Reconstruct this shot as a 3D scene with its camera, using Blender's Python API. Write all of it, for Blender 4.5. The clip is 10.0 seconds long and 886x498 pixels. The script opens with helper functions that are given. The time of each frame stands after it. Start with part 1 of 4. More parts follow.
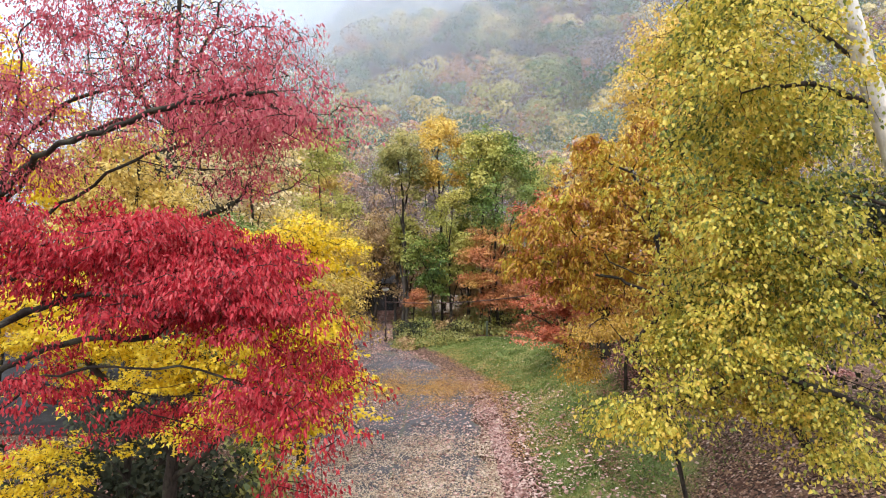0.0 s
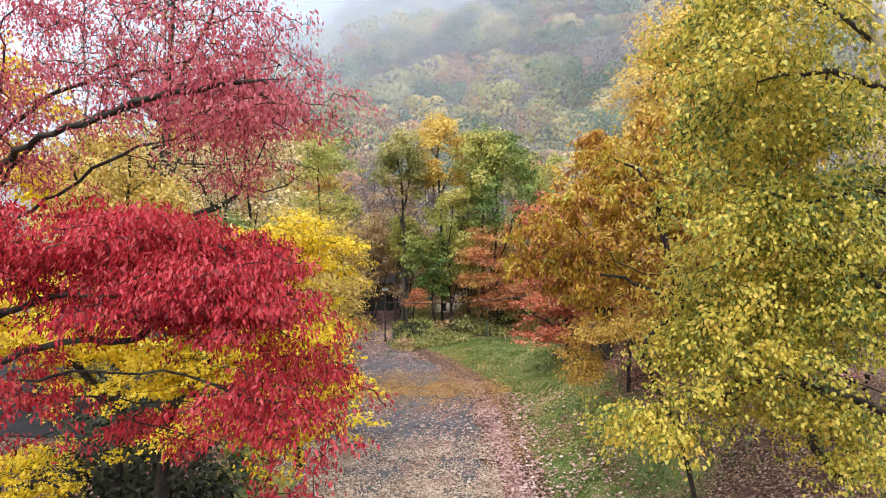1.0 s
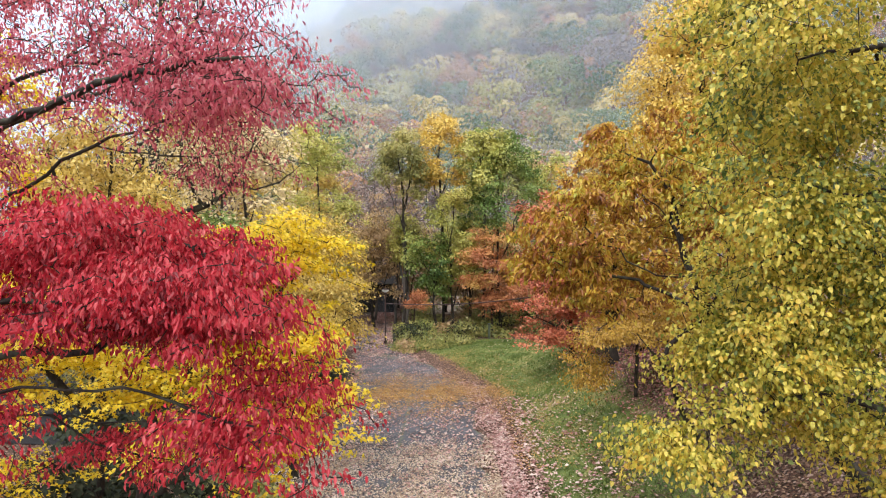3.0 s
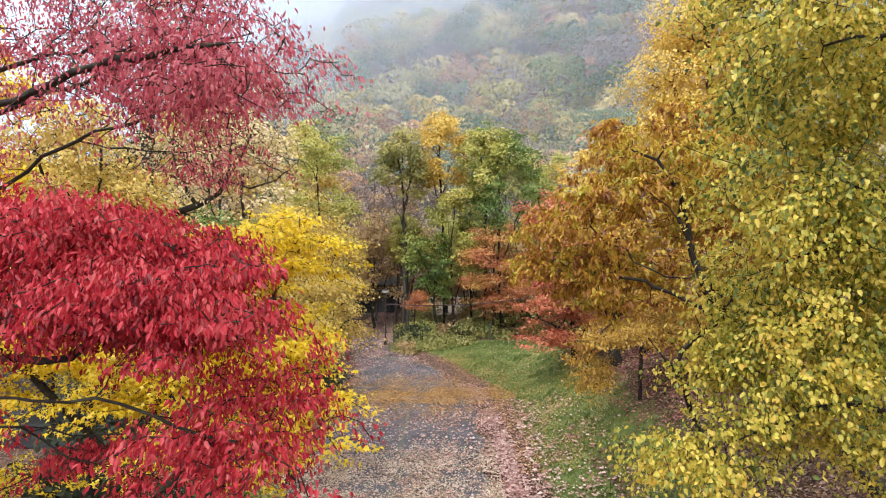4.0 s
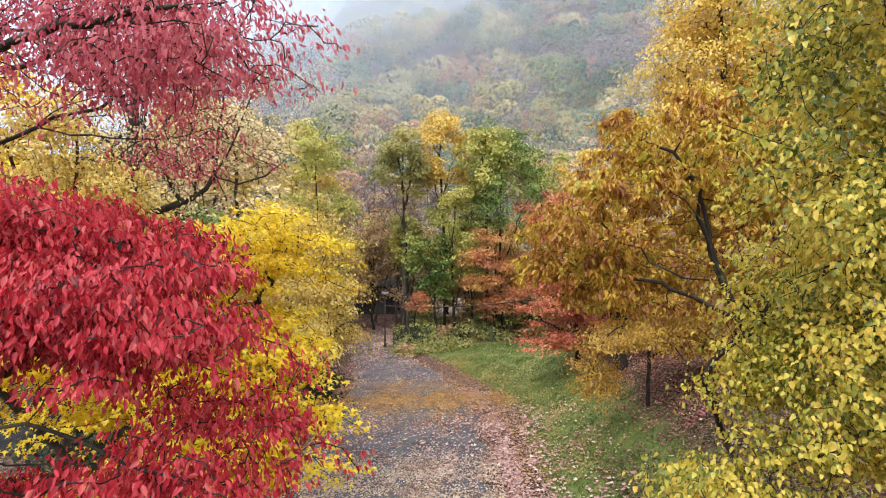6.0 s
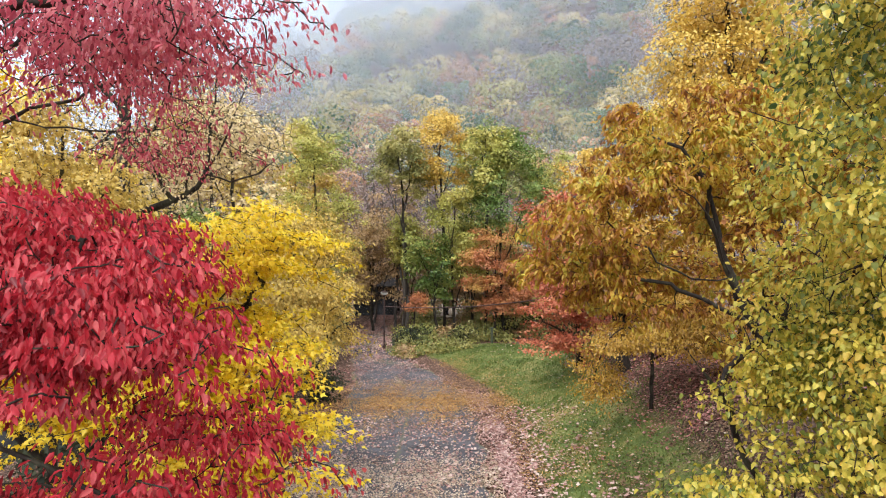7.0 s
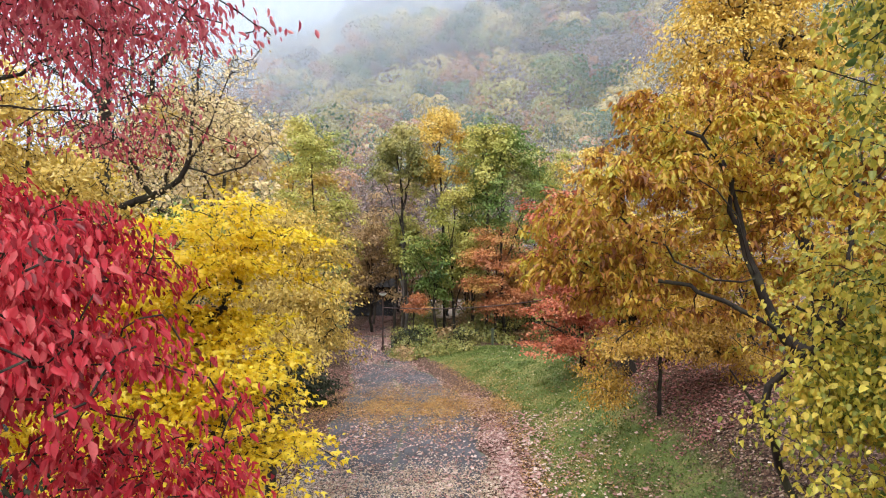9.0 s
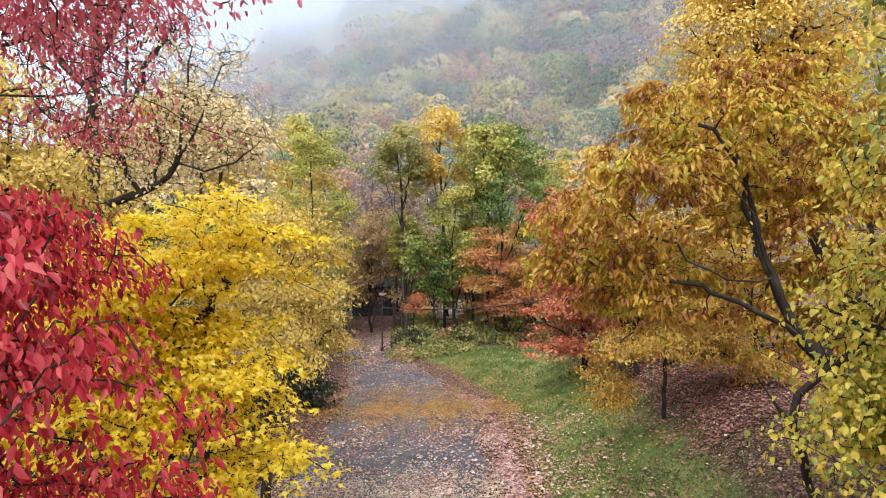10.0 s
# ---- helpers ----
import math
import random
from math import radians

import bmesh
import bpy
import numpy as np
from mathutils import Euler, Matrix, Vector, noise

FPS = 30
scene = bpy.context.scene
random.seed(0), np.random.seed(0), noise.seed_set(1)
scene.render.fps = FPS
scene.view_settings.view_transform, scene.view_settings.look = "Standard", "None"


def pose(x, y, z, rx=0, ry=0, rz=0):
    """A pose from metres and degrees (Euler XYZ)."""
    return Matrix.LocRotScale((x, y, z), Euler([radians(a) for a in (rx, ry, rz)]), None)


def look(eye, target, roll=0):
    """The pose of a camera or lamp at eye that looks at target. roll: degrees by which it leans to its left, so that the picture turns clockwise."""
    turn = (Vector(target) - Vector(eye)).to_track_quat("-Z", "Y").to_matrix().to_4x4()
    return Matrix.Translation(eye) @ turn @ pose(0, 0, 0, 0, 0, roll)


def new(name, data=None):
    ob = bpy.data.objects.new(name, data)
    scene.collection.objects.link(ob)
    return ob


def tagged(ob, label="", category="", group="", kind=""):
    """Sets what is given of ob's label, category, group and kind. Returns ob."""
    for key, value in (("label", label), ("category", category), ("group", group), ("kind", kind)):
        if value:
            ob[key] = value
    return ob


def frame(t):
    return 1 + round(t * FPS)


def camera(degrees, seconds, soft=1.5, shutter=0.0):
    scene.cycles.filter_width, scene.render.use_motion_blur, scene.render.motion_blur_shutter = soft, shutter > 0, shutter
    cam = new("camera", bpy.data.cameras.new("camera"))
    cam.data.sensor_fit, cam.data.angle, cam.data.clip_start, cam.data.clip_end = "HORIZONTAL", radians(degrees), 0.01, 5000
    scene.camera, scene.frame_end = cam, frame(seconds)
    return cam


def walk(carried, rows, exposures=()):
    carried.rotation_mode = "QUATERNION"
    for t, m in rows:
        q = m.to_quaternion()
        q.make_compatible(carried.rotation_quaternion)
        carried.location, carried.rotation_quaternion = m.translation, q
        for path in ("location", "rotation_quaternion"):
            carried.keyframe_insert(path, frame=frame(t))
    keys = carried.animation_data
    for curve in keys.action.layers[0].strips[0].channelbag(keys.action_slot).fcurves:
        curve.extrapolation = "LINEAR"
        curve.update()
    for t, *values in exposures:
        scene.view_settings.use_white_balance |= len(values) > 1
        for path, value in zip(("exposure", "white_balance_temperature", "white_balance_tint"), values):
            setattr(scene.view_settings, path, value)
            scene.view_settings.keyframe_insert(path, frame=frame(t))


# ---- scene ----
cam = camera(72.0, 10.0, soft=1.1)
METRES, EYE, SIDE = 2.9, 5.2, 0.734
ROWS = [
    (0.0, 0.0, 0.0, 0.0, 0.0, 0.0, -0.0),
    (0.5, 0.0008, 0.0463, -0.0056, -0.0, -0.01, 0.01),
    (1.0, 0.0011, 0.0933, -0.0086, 0.01, -0.01, 0.01),
    (1.5, 0.0019, 0.1406, -0.0101, 0.05, 0.0, 0.02),
    (2.0, 0.0031, 0.188, -0.0115, 0.1, 0.04, 0.02),
    (2.5, 0.0048, 0.2351, -0.0125, 0.14, 0.07, 0.01),
    (4.0, 0.009, 0.3805, -0.0146, 0.27, 0.14, 0.03),
    (4.5, 0.0087, 0.4302, -0.0167, 0.3, 0.17, 0.03),
    (5.0, 0.0081, 0.48, -0.019, 0.31, 0.2, 0.02),
    (5.5, 0.0104, 0.5303, -0.0214, 0.36, 0.23, 0.0),
    (7.0, 0.0203, 0.6791, -0.0278, 0.38, 0.31, 0.04),
    (7.5, 0.0252, 0.731, -0.0305, 0.38, 0.34, 0.03),
    (8.0, 0.0281, 0.7836, -0.033, 0.4, 0.36, 0.02),
    (8.5, 0.0311, 0.8365, -0.0357, 0.43, 0.36, 0.0),
    (9.0, 0.0344, 0.8903, -0.039, 0.43, 0.37, -0.0),
    (9.5, 0.0359, 0.9441, -0.0425, 0.43, 0.37, 0.0),
    (10.0, 0.0377, 0.9976, -0.0459, 0.47, 0.36, 0.0),
]
walk(cam, [(t, pose(METRES * SIDE * x, METRES * y, EYE + METRES * SIDE * z, 90 + SIDE * pitch, roll, SIDE * yaw)) for t, x, y, z, yaw, pitch, roll in ROWS])

# ---- overcast sky and soft light ----
SUN_EL, SUN_ROT = 58.0, 200.0
world = bpy.data.worlds.new("overcast")
scene.world = world
world.use_nodes = True
wn, wl = world.node_tree.nodes, world.node_tree.links
wn.clear()
sky = wn.new("ShaderNodeTexSky")
sky.sky_type, sky.sun_disc = "NISHITA", False
sky.sun_elevation, sky.sun_rotation = radians(SUN_EL), radians(SUN_ROT)
cloud = wn.new("ShaderNodeMixRGB")
cloud.inputs[0].default_value, cloud.inputs[2].default_value = 0.85, (22.0, 22.7, 23.8, 1)
back = wn.new("ShaderNodeBackground")
back.inputs[1].default_value = 0.1
wout = wn.new("ShaderNodeOutputWorld")
wl.new(sky.outputs[0], cloud.inputs[1])
wl.new(cloud.outputs[0], back.inputs[0])
wl.new(back.outputs[0], wout.inputs[0])
sun = new("sun", bpy.data.lights.new("sun", "SUN"))
sun.data.energy, sun.data.angle, sun.data.color = 2.9, radians(28), (1.0, 0.97, 0.92)
az, el = radians(SUN_ROT), radians(SUN_EL)
sun.matrix_world = look((0, 0, 40), (-math.sin(az) * math.cos(el), -math.cos(az) * math.cos(el), 40 - math.sin(el)))
scene.view_settings.exposure = 0.0

# ---- materials ----


def mat(name):
    m = bpy.data.materials.new(name)
    m.use_nodes = True
    m.node_tree.nodes.clear()
    return m, m.node_tree.nodes, m.node_tree.links


def ramp(nodes, stops):
    r = nodes.new("ShaderNodeValToRGB")
    while len(r.color_ramp.elements) < len(stops):
        r.color_ramp.elements.new(0.5)
    for e, (p, c) in zip(r.color_ramp.elements, stops):
        e.position, e.color = p, (*c, 1)
    return r


def blend(nodes, links, a, b, fac, how="MIX"):
    n = nodes.new("ShaderNodeMixRGB")
    n.blend_type = how
    for sock, v in ((n.inputs[0], fac), (n.inputs[1], a), (n.inputs[2], b)):
        if isinstance(v, (int, float)):
            sock.default_value = v
        elif isinstance(v, tuple):
            sock.default_value = (*v, 1)
        else:
            links.new(v, sock)
    return n.outputs[0]


def noisy(nodes, links, scale, detail=4.0, rough=0.6, coord=None, space="Object"):
    if coord is None:
        coord = nodes.new("ShaderNodeTexCoord").outputs[space]
    n = nodes.new("ShaderNodeTexNoise")
    n.inputs["Scale"].default_value, n.inputs["Detail"].default_value, n.inputs["Roughness"].default_value = scale, detail, rough
    links.new(coord, n.inputs["Vector"])
    return n.outputs["Fac"]


def maths(nodes, links, op, a, b=0.0, clamp=False):
    n = nodes.new("ShaderNodeMath")
    n.operation, n.use_clamp = op, clamp
    for sock, v in ((n.inputs[0], a), (n.inputs[1], b)):
        if isinstance(v, (int, float)):
            sock.default_value = v
        else:
            links.new(v, sock)
    return n.outputs[0]


def leaf_mat(name, colours, patch=0.9, mix=0.5, thin=0.3, gloss=0.42, steep=2.2):
    """Leaves: each leaf takes its own place on a run of colours, shifted by patches through the crown; some light passes through."""
    m, n, l = mat(name)
    geo = n.new("ShaderNodeNewGeometry")
    patches = maths(n, l, "MULTIPLY_ADD", noisy(n, l, patch, 2.0), steep)
    patches.node.inputs[2].default_value = 0.5 - steep / 2
    f = maths(n, l, "ADD", maths(n, l, "MULTIPLY", geo.outputs["Random Per Island"], 1 - mix), maths(n, l, "MULTIPLY", patches, mix), True)
    r = ramp(n, [((i + 0.5) / len(colours), c) for i, c in enumerate(colours)])
    l.new(f, r.inputs[0])
    spots = ramp(n, [(0.3, (0.72, 0.68, 0.62)), (0.55, (1, 1, 1))])
    l.new(noisy(n, l, 55.0, 3.0), spots.inputs[0])
    col = blend(n, l, r.outputs[0], spots.outputs[0], 0.6, "MULTIPLY")
    p = n.new("ShaderNodeBsdfPrincipled")
    p.inputs["Roughness"].default_value = gloss
    p.inputs["Specular IOR Level"].default_value = 0.5
    l.new(col, p.inputs["Base Color"])
    t = n.new("ShaderNodeBsdfTranslucent")
    l.new(col, t.inputs[0])
    mx, out = n.new("ShaderNodeMixShader"), n.new("ShaderNodeOutputMaterial")
    mx.inputs[0].default_value = thin
    l.new(p.outputs[0], mx.inputs[1])
    l.new(t.outputs[0], mx.inputs[2])
    l.new(mx.outputs[0], out.inputs[0])
    return m


def bark_mat(name, dark, light, moss=(0.10, 0.12, 0.05), scale=14.0, lichen=0.35):
    m, n, l = mat(name)
    tc = n.new("ShaderNodeTexCoord").outputs["Object"]
    mp = n.new("ShaderNodeMapping")
    mp.inputs["Scale"].default_value = (1, 1, 0.25)
    l.new(tc, mp.inputs[0])
    f = noisy(n, l, scale, 6.0, 0.7, mp.outputs[0])
    r = ramp(n, [(0.3, dark), (0.7, light)])
    l.new(f, r.inputs[0])
    patch = ramp(n, [(0.5, (0, 0, 0)), (0.68, (1, 1, 1))])
    l.new(noisy(n, l, 3.5, 5.0, 0.65, tc), patch.inputs[0])
    col = blend(n, l, r.outputs[0], moss, maths(n, l, "MULTIPLY", patch.outputs[0], lichen))
    p, out = n.new("ShaderNodeBsdfPrincipled"), n.new("ShaderNodeOutputMaterial")
    p.inputs["Roughness"].default_value = 0.9
    p.inputs["Specular IOR Level"].default_value = 0.2
    l.new(col, p.inputs["Base Color"])
    b = n.new("ShaderNodeBump")
    b.inputs["Strength"].default_value, b.inputs["Distance"].default_value = 0.7, 0.02
    l.new(f, b.inputs["Height"])
    l.new(b.outputs[0], p.inputs["Normal"])
    l.new(p.outputs[0], out.inputs[0])
    return m


def plain_mat(name, colour, rough=0.6, metal=0.0, scale=9.0, spread=0.3):
    m, n, l = mat(name)
    r = ramp(n, [(0.3, tuple(c * (1 - spread) for c in colour)), (0.7, tuple(min(1, c * (1 + spread)) for c in colour))])
    f = noisy(n, l, scale, 5.0)
    l.new(f, r.inputs[0])
    p, out = n.new("ShaderNodeBsdfPrincipled"), n.new("ShaderNodeOutputMaterial")
    p.inputs["Roughness"].default_value, p.inputs["Metallic"].default_value = rough, metal
    l.new(r.outputs[0], p.inputs["Base Color"])
    b = n.new("ShaderNodeBump")
    b.inputs["Strength"].default_value, b.inputs["Distance"].default_value = 0.3, 0.01
    l.new(f, b.inputs["Height"])
    l.new(b.outputs[0], p.inputs["Normal"])
    l.new(p.outputs[0], out.inputs[0])
    return m


BARK_DARK = bark_mat("wet_dark_bark", (0.01, 0.008, 0.007), (0.045, 0.034, 0.028), (0.14, 0.15, 0.09), 26.0)
BARK_GREY = bark_mat("grey_bark", (0.05, 0.042, 0.04), (0.17, 0.15, 0.14), (0.12, 0.13, 0.07))
BARK_BIRCH = bark_mat("white_birch_bark", (0.45, 0.43, 0.4), (0.8, 0.78, 0.75), (0.06, 0.05, 0.045), 9.0, 0.9)

RED = leaf_mat("red_leaves", [(0.16, 0.01, 0.018), (0.45, 0.022, 0.04), (0.63, 0.04, 0.064), (0.68, 0.065, 0.09), (0.69, 0.14, 0.14)], 0.8, 0.25, 0.5, 0.42)
# Red leaves with the bright sky's glare painted in as pale pink.
PINKRED = leaf_mat("glare_pink_red_leaves", [(0.3, 0.035, 0.06), (0.52, 0.085, 0.125), (0.63, 0.15, 0.19), (0.7, 0.24, 0.26)], 0.8, 0.3, 0.6, 0.42)
YELLOW = leaf_mat("bright_yellow_leaves", [(0.55, 0.33, 0.015), (0.8, 0.56, 0.018), (0.86, 0.65, 0.03), (0.88, 0.72, 0.07), (0.74, 0.6, 0.06)], 1.2, 0.45, 0.4)
BIRCHLEAF = leaf_mat("yellow_green_leaves", [(0.05, 0.09, 0.02), (0.2, 0.24, 0.04), (0.48, 0.44, 0.065), (0.64, 0.53, 0.08), (0.74, 0.59, 0.11), (0.66, 0.42, 0.055)], 1.3, 0.35, 0.4, steep=2.8)
COPPER = leaf_mat("ochre_leaves", [(0.2, 0.07, 0.025), (0.41, 0.165, 0.04), (0.52, 0.27, 0.038), (0.62, 0.42, 0.05), (0.65, 0.52, 0.075), (0.48, 0.48, 0.09)], 1.7, 0.52, 0.46, steep=3.0)
BRONZE = leaf_mat("bronze_leaves", [(0.32, 0.17, 0.03), (0.48, 0.28, 0.04), (0.58, 0.38, 0.05)], 1.0, 0.5)
PALEGOLD = leaf_mat("pale_gold_leaves", [(0.46, 0.32, 0.06), (0.66, 0.48, 0.11), (0.74, 0.58, 0.19)], 0.8, 0.5)
CREAM = leaf_mat("thin_cream_leaves", [(0.56, 0.42, 0.24), (0.72, 0.58, 0.34), (0.76, 0.64, 0.3)], 0.6, 0.5)
CORAL = leaf_mat("coral_leaves", [(0.42, 0.09, 0.055), (0.62, 0.19, 0.1), (0.64, 0.28, 0.14)], 0.8, 0.5)
ORANGE = leaf_mat("orange_leaves", [(0.42, 0.15, 0.07), (0.58, 0.25, 0.1), (0.58, 0.38, 0.1)], 0.6, 0.8)
AMBER = leaf_mat("amber_leaves", [(0.6, 0.38, 0.06), (0.73, 0.5, 0.09), (0.75, 0.58, 0.15)], 0.4, 0.5)
GREEN = leaf_mat("green_leaves", [(0.07, 0.13, 0.03), (0.14, 0.23, 0.05), (0.24, 0.31, 0.07), (0.5, 0.47, 0.13)], 0.35, 0.8)
OLIVE = leaf_mat("olive_leaves", [(0.17, 0.2, 0.06), (0.32, 0.31, 0.1), (0.5, 0.42, 0.13)], 0.4, 0.8)
LIME = leaf_mat("yellow_green_far_leaves", [(0.32, 0.37, 0.09), (0.5, 0.48, 0.12), (0.66, 0.56, 0.16)], 0.4, 0.8)
BROWN = leaf_mat("brown_leaves", [(0.28, 0.18, 0.1), (0.48, 0.32, 0.16), (0.57, 0.42, 0.19)], 0.5, 0.8)
MAUVE = leaf_mat("mauve_leaves", [(0.24, 0.17, 0.17), (0.36, 0.26, 0.25), (0.4, 0.31, 0.24)], 0.5, 0.8)
WEED = leaf_mat("undergrowth_leaves", [(0.09, 0.13, 0.045), (0.22, 0.26, 0.07), (0.38, 0.35, 0.1), (0.46, 0.32, 0.12)], 1.0, 0.6)
# Real dark green foliage, and shade painted into bushes under the left trees.
DARKGREEN = leaf_mat("dark_and_shaded_leaves", [(0.01, 0.016, 0.008), (0.025, 0.034, 0.014), (0.055, 0.055, 0.025)], 1.0, 0.5, 0.15, 0.85)

# ---- the lie of the land ----


def step(a, b, x):
    t = np.clip((np.asarray(x, float) - a) / (b - a), 0, 1)
    return t * t * (3 - 2 * t)


def ridge(x):
    return np.clip(95 + 0.55 * np.asarray(x, float), 22, 135)


def land(x, y):
    """Height of the ground."""
    x, y = np.asarray(x, float), np.asarray(y, float)
    bank = 2.1 * step(2.0, 6.6, x - 0.03 * y) * (1 - 0.8 * step(24, 34, y))
    swell = 0.5 * np.exp(-((x - 2.8) / 2.6) ** 2 - ((y - 31) / 4.0) ** 2)
    far = 0.05 * np.clip(y - 42, 0, 25) + ridge(x) * step(55, 235, y) ** 0.9
    bumps = 0.03 * np.sin(1.7 * x + 0.6 * y) * np.sin(0.9 * y - 0.5 * x) * step(1.4, 3.0, np.abs(x + 1.2) - 1)
    return bank + swell + far + bumps


ROAD = [(-30, -1.2, 2.35), (10, -1.2, 2.35), (20, -1.15, 2.3), (24, -1.35, 2.15), (28, -2.3, 1.7), (32, -3.4, 1.3), (36, -4.2, 1.1), (42, -4.6, 1.0), (50, -4.3, 0.9), (60, -3.5, 0.8)]


def road_at(y):
    a = np.array(ROAD)
    return np.interp(y, a[:, 0], a[:, 1]), np.interp(y, a[:, 0], a[:, 2])


def sheet(name, xs, ys, height, material, lift=0.0):
    X, Y = np.meshgrid(xs, ys)
    Z = height(X, Y) + lift
    co = np.stack([X.ravel(), Y.ravel(), Z.ravel()], 1)
    nx, ny = len(xs), len(ys)
    i = (np.arange(ny - 1)[:, None] * nx + np.arange(nx - 1)[None, :]).ravel()
    quads = np.stack([i, i + 1, i + nx + 1, i + nx], 1)
    me = mesh_from(name, co, quads, material)
    return new(name, me)


def mesh_from(name, co, faces, material, smooth=True):
    """A mesh from arrays: points, and faces that all have the same number of corners."""
    me = bpy.data.meshes.new(name)
    k = faces.shape[1]
    me.vertices.add(len(co))
    me.vertices.foreach_set("co", np.ascontiguousarray(co, dtype=np.float32).ravel())
    me.loops.add(faces.size)
    me.loops.foreach_set("vertex_index", np.ascontiguousarray(faces, dtype=np.int32).ravel())
    me.polygons.add(len(faces))
    me.polygons.foreach_set("loop_start", np.arange(len(faces), dtype=np.int32) * k)
    me.polygons.foreach_set("loop_total", np.full(len(faces), k, dtype=np.int32))
    if smooth:
        me.polygons.foreach_set("use_smooth", np.ones(len(faces), dtype=bool))
    me.update(calc_edges=True)
    me.materials.append(material)
    return me


# ---- leaves ----
LEAF = {
    "spear": ([(0, 0, 0), (0.17, 0.3, 0.05), (0.15, 0.65, 0.04), (0, 1, -0.12), (-0.15, 0.65, 0.04), (-0.17, 0.3, 0.05)], [(0, 1, 2, 3), (0, 3, 4, 5)]),
    "oval": ([(0, 0, 0), (0.2, 0.28, 0.09), (0.18, 0.64, 0.07), (0, 1, -0.16), (-0.18, 0.64, 0.07), (-0.2, 0.28, 0.09)], [(0, 1, 2, 3), (0, 3, 4, 5)]),
    "heart": ([(0, 0, 0), (0.33, 0.14, 0.12), (0.29, 0.58, 0.08), (0, 1, -0.14), (-0.29, 0.58, 0.1), (-0.33, 0.14, 0.1)], [(0, 1, 2, 3), (0, 3, 4, 5)]),
    "blade": ([(0, 0, 0), (0.28, 0.45, 0.05), (0, 1, -0.06), (-0.28, 0.45, 0.05)], [(0, 1, 2), (0, 2, 3)]),
    "clump": ([(0, 0, 0), (0.42, 0.4, 0.1), (0, 1, -0.1), (-0.42, 0.55, 0.1)], [(0, 1, 2), (0, 2, 3)]),
    "maple": ([(0, 0, 0), (0.46, 0.36, 0.04), (0.15, 0.46, 0), (0, 1, -0.1), (-0.15, 0.46, 0), (-0.46, 0.36, 0.04)], [(0, 1, 2), (0, 2, 4), (2, 3, 4), (0, 4, 5)]),
}


def unit(v):
    return v / np.maximum(np.linalg.norm(v, axis=-1, keepdims=True), 1e-9)


def leaves(name, at, axis, normal, size, kind, material):
    """One mesh of many leaves, each at its place, along its axis and facing its normal."""
    tv, tf = LEAF[kind]
    tv, tf = np.array(tv, float), np.array(tf)
    d = unit(axis)
    n = unit(normal - (normal * d).sum(1, keepdims=True) * d)
    s = np.cross(d, n)
    size = np.asarray(size)[:, None, None]
    co = at[:, None, :] + size * (tv[None, :, 0:1] * s[:, None, :] + tv[None, :, 1:2] * d[:, None, :] + tv[None, :, 2:3] * n[:, None, :])
    faces = tf[None] + (np.arange(len(at)) * len(tv))[:, None, None]
    return mesh_from(name, co.reshape(-1, 3), faces.reshape(-1, tf.shape[1]), material, False)


# ---- trees ----


def smooth_line(points, gap):
    """Points along a smooth line through the given ones."""
    p = [Vector(q) for q in points]
    p = [2 * p[0] - p[1]] + p + [2 * p[-1] - p[-2]]
    out = []
    for a, b, c, d in zip(p, p[1:], p[2:], p[3:]):
        k = max(1, round((c - b).length / gap))
        for i in range(k):
            t = i / k
            out.append(0.5 * (2 * b + (c - a) * t + (2 * a - 5 * b + 4 * c - d) * t * t + (3 * b - a - 3 * c + d) * t ** 3))
    out.append(p[-2])
    return [np.array(q) for q in out]


def in_lobes(rng, lobes, count, hollow, sprays=0, reach=0.3, thick=0.16):
    """Points in the crown's lobes (x, y, z, rx, ry, rz[, share]), fewer in their hearts; and their lobe's centre. With sprays they gather in
    that many flat sprays, which leave gaps between them."""
    if sprays:
        c, h = in_lobes(rng, lobes, sprays, hollow)
        pick = rng.choice(sprays, count, p=unit_sum(rng.uniform(0.3, 1.0, sprays)))
        way = unit((c - h) * np.array([1, 1, 0.2]) + rng.normal(size=c.shape) * 0.1)[pick]
        off = np.clip(rng.normal(size=(count, 3)), -1.7, 1.7) * reach * np.array([0.75, 0.75, thick]) + way * reach * np.clip(rng.normal(size=(count, 1)), -1.5, 1.5) * 0.8
        off[:, 2] -= 0.22 * (off[:, 0] ** 2 + off[:, 1] ** 2) / reach
        return c[pick] + off, h[pick]
    w = np.array([q[3] * q[4] * q[5] ** 0.7 * (q[6] if len(q) > 6 else 1) for q in lobes])
    pick = rng.choice(len(lobes), count, p=w / w.sum())
    a = np.array([q[:6] for q in lobes])[pick]
    r = hollow + (1 - hollow) * rng.random(count) ** 0.6
    v = unit(rng.normal(size=(count, 3))) * r[:, None]
    return a[:, :3] + v * a[:, 3:6], a[:, :3]


def unit_sum(v):
    return v / v.sum()


class Skeleton:
    def __init__(self):
        self.p, self.up, self.limb = [], [], []

    def add(self, point, parent, limb):
        self.p.append(np.asarray(point, float))
        self.up.append(parent)
        self.limb.append(limb)
        return len(self.p) - 1

    def line(self, points, gap, parent, limb, wob, rng):
        for i, q in enumerate(smooth_line(points, gap)):
            if parent < 0 or i:
                parent = self.add(q + (rng.normal(size=3) * wob if i else 0), parent, limb)
        return parent

    def nearest(self, q, count=None):
        P = np.array(self.p[:count])
        return int(np.argmin(((P - q) ** 2).sum(1)))


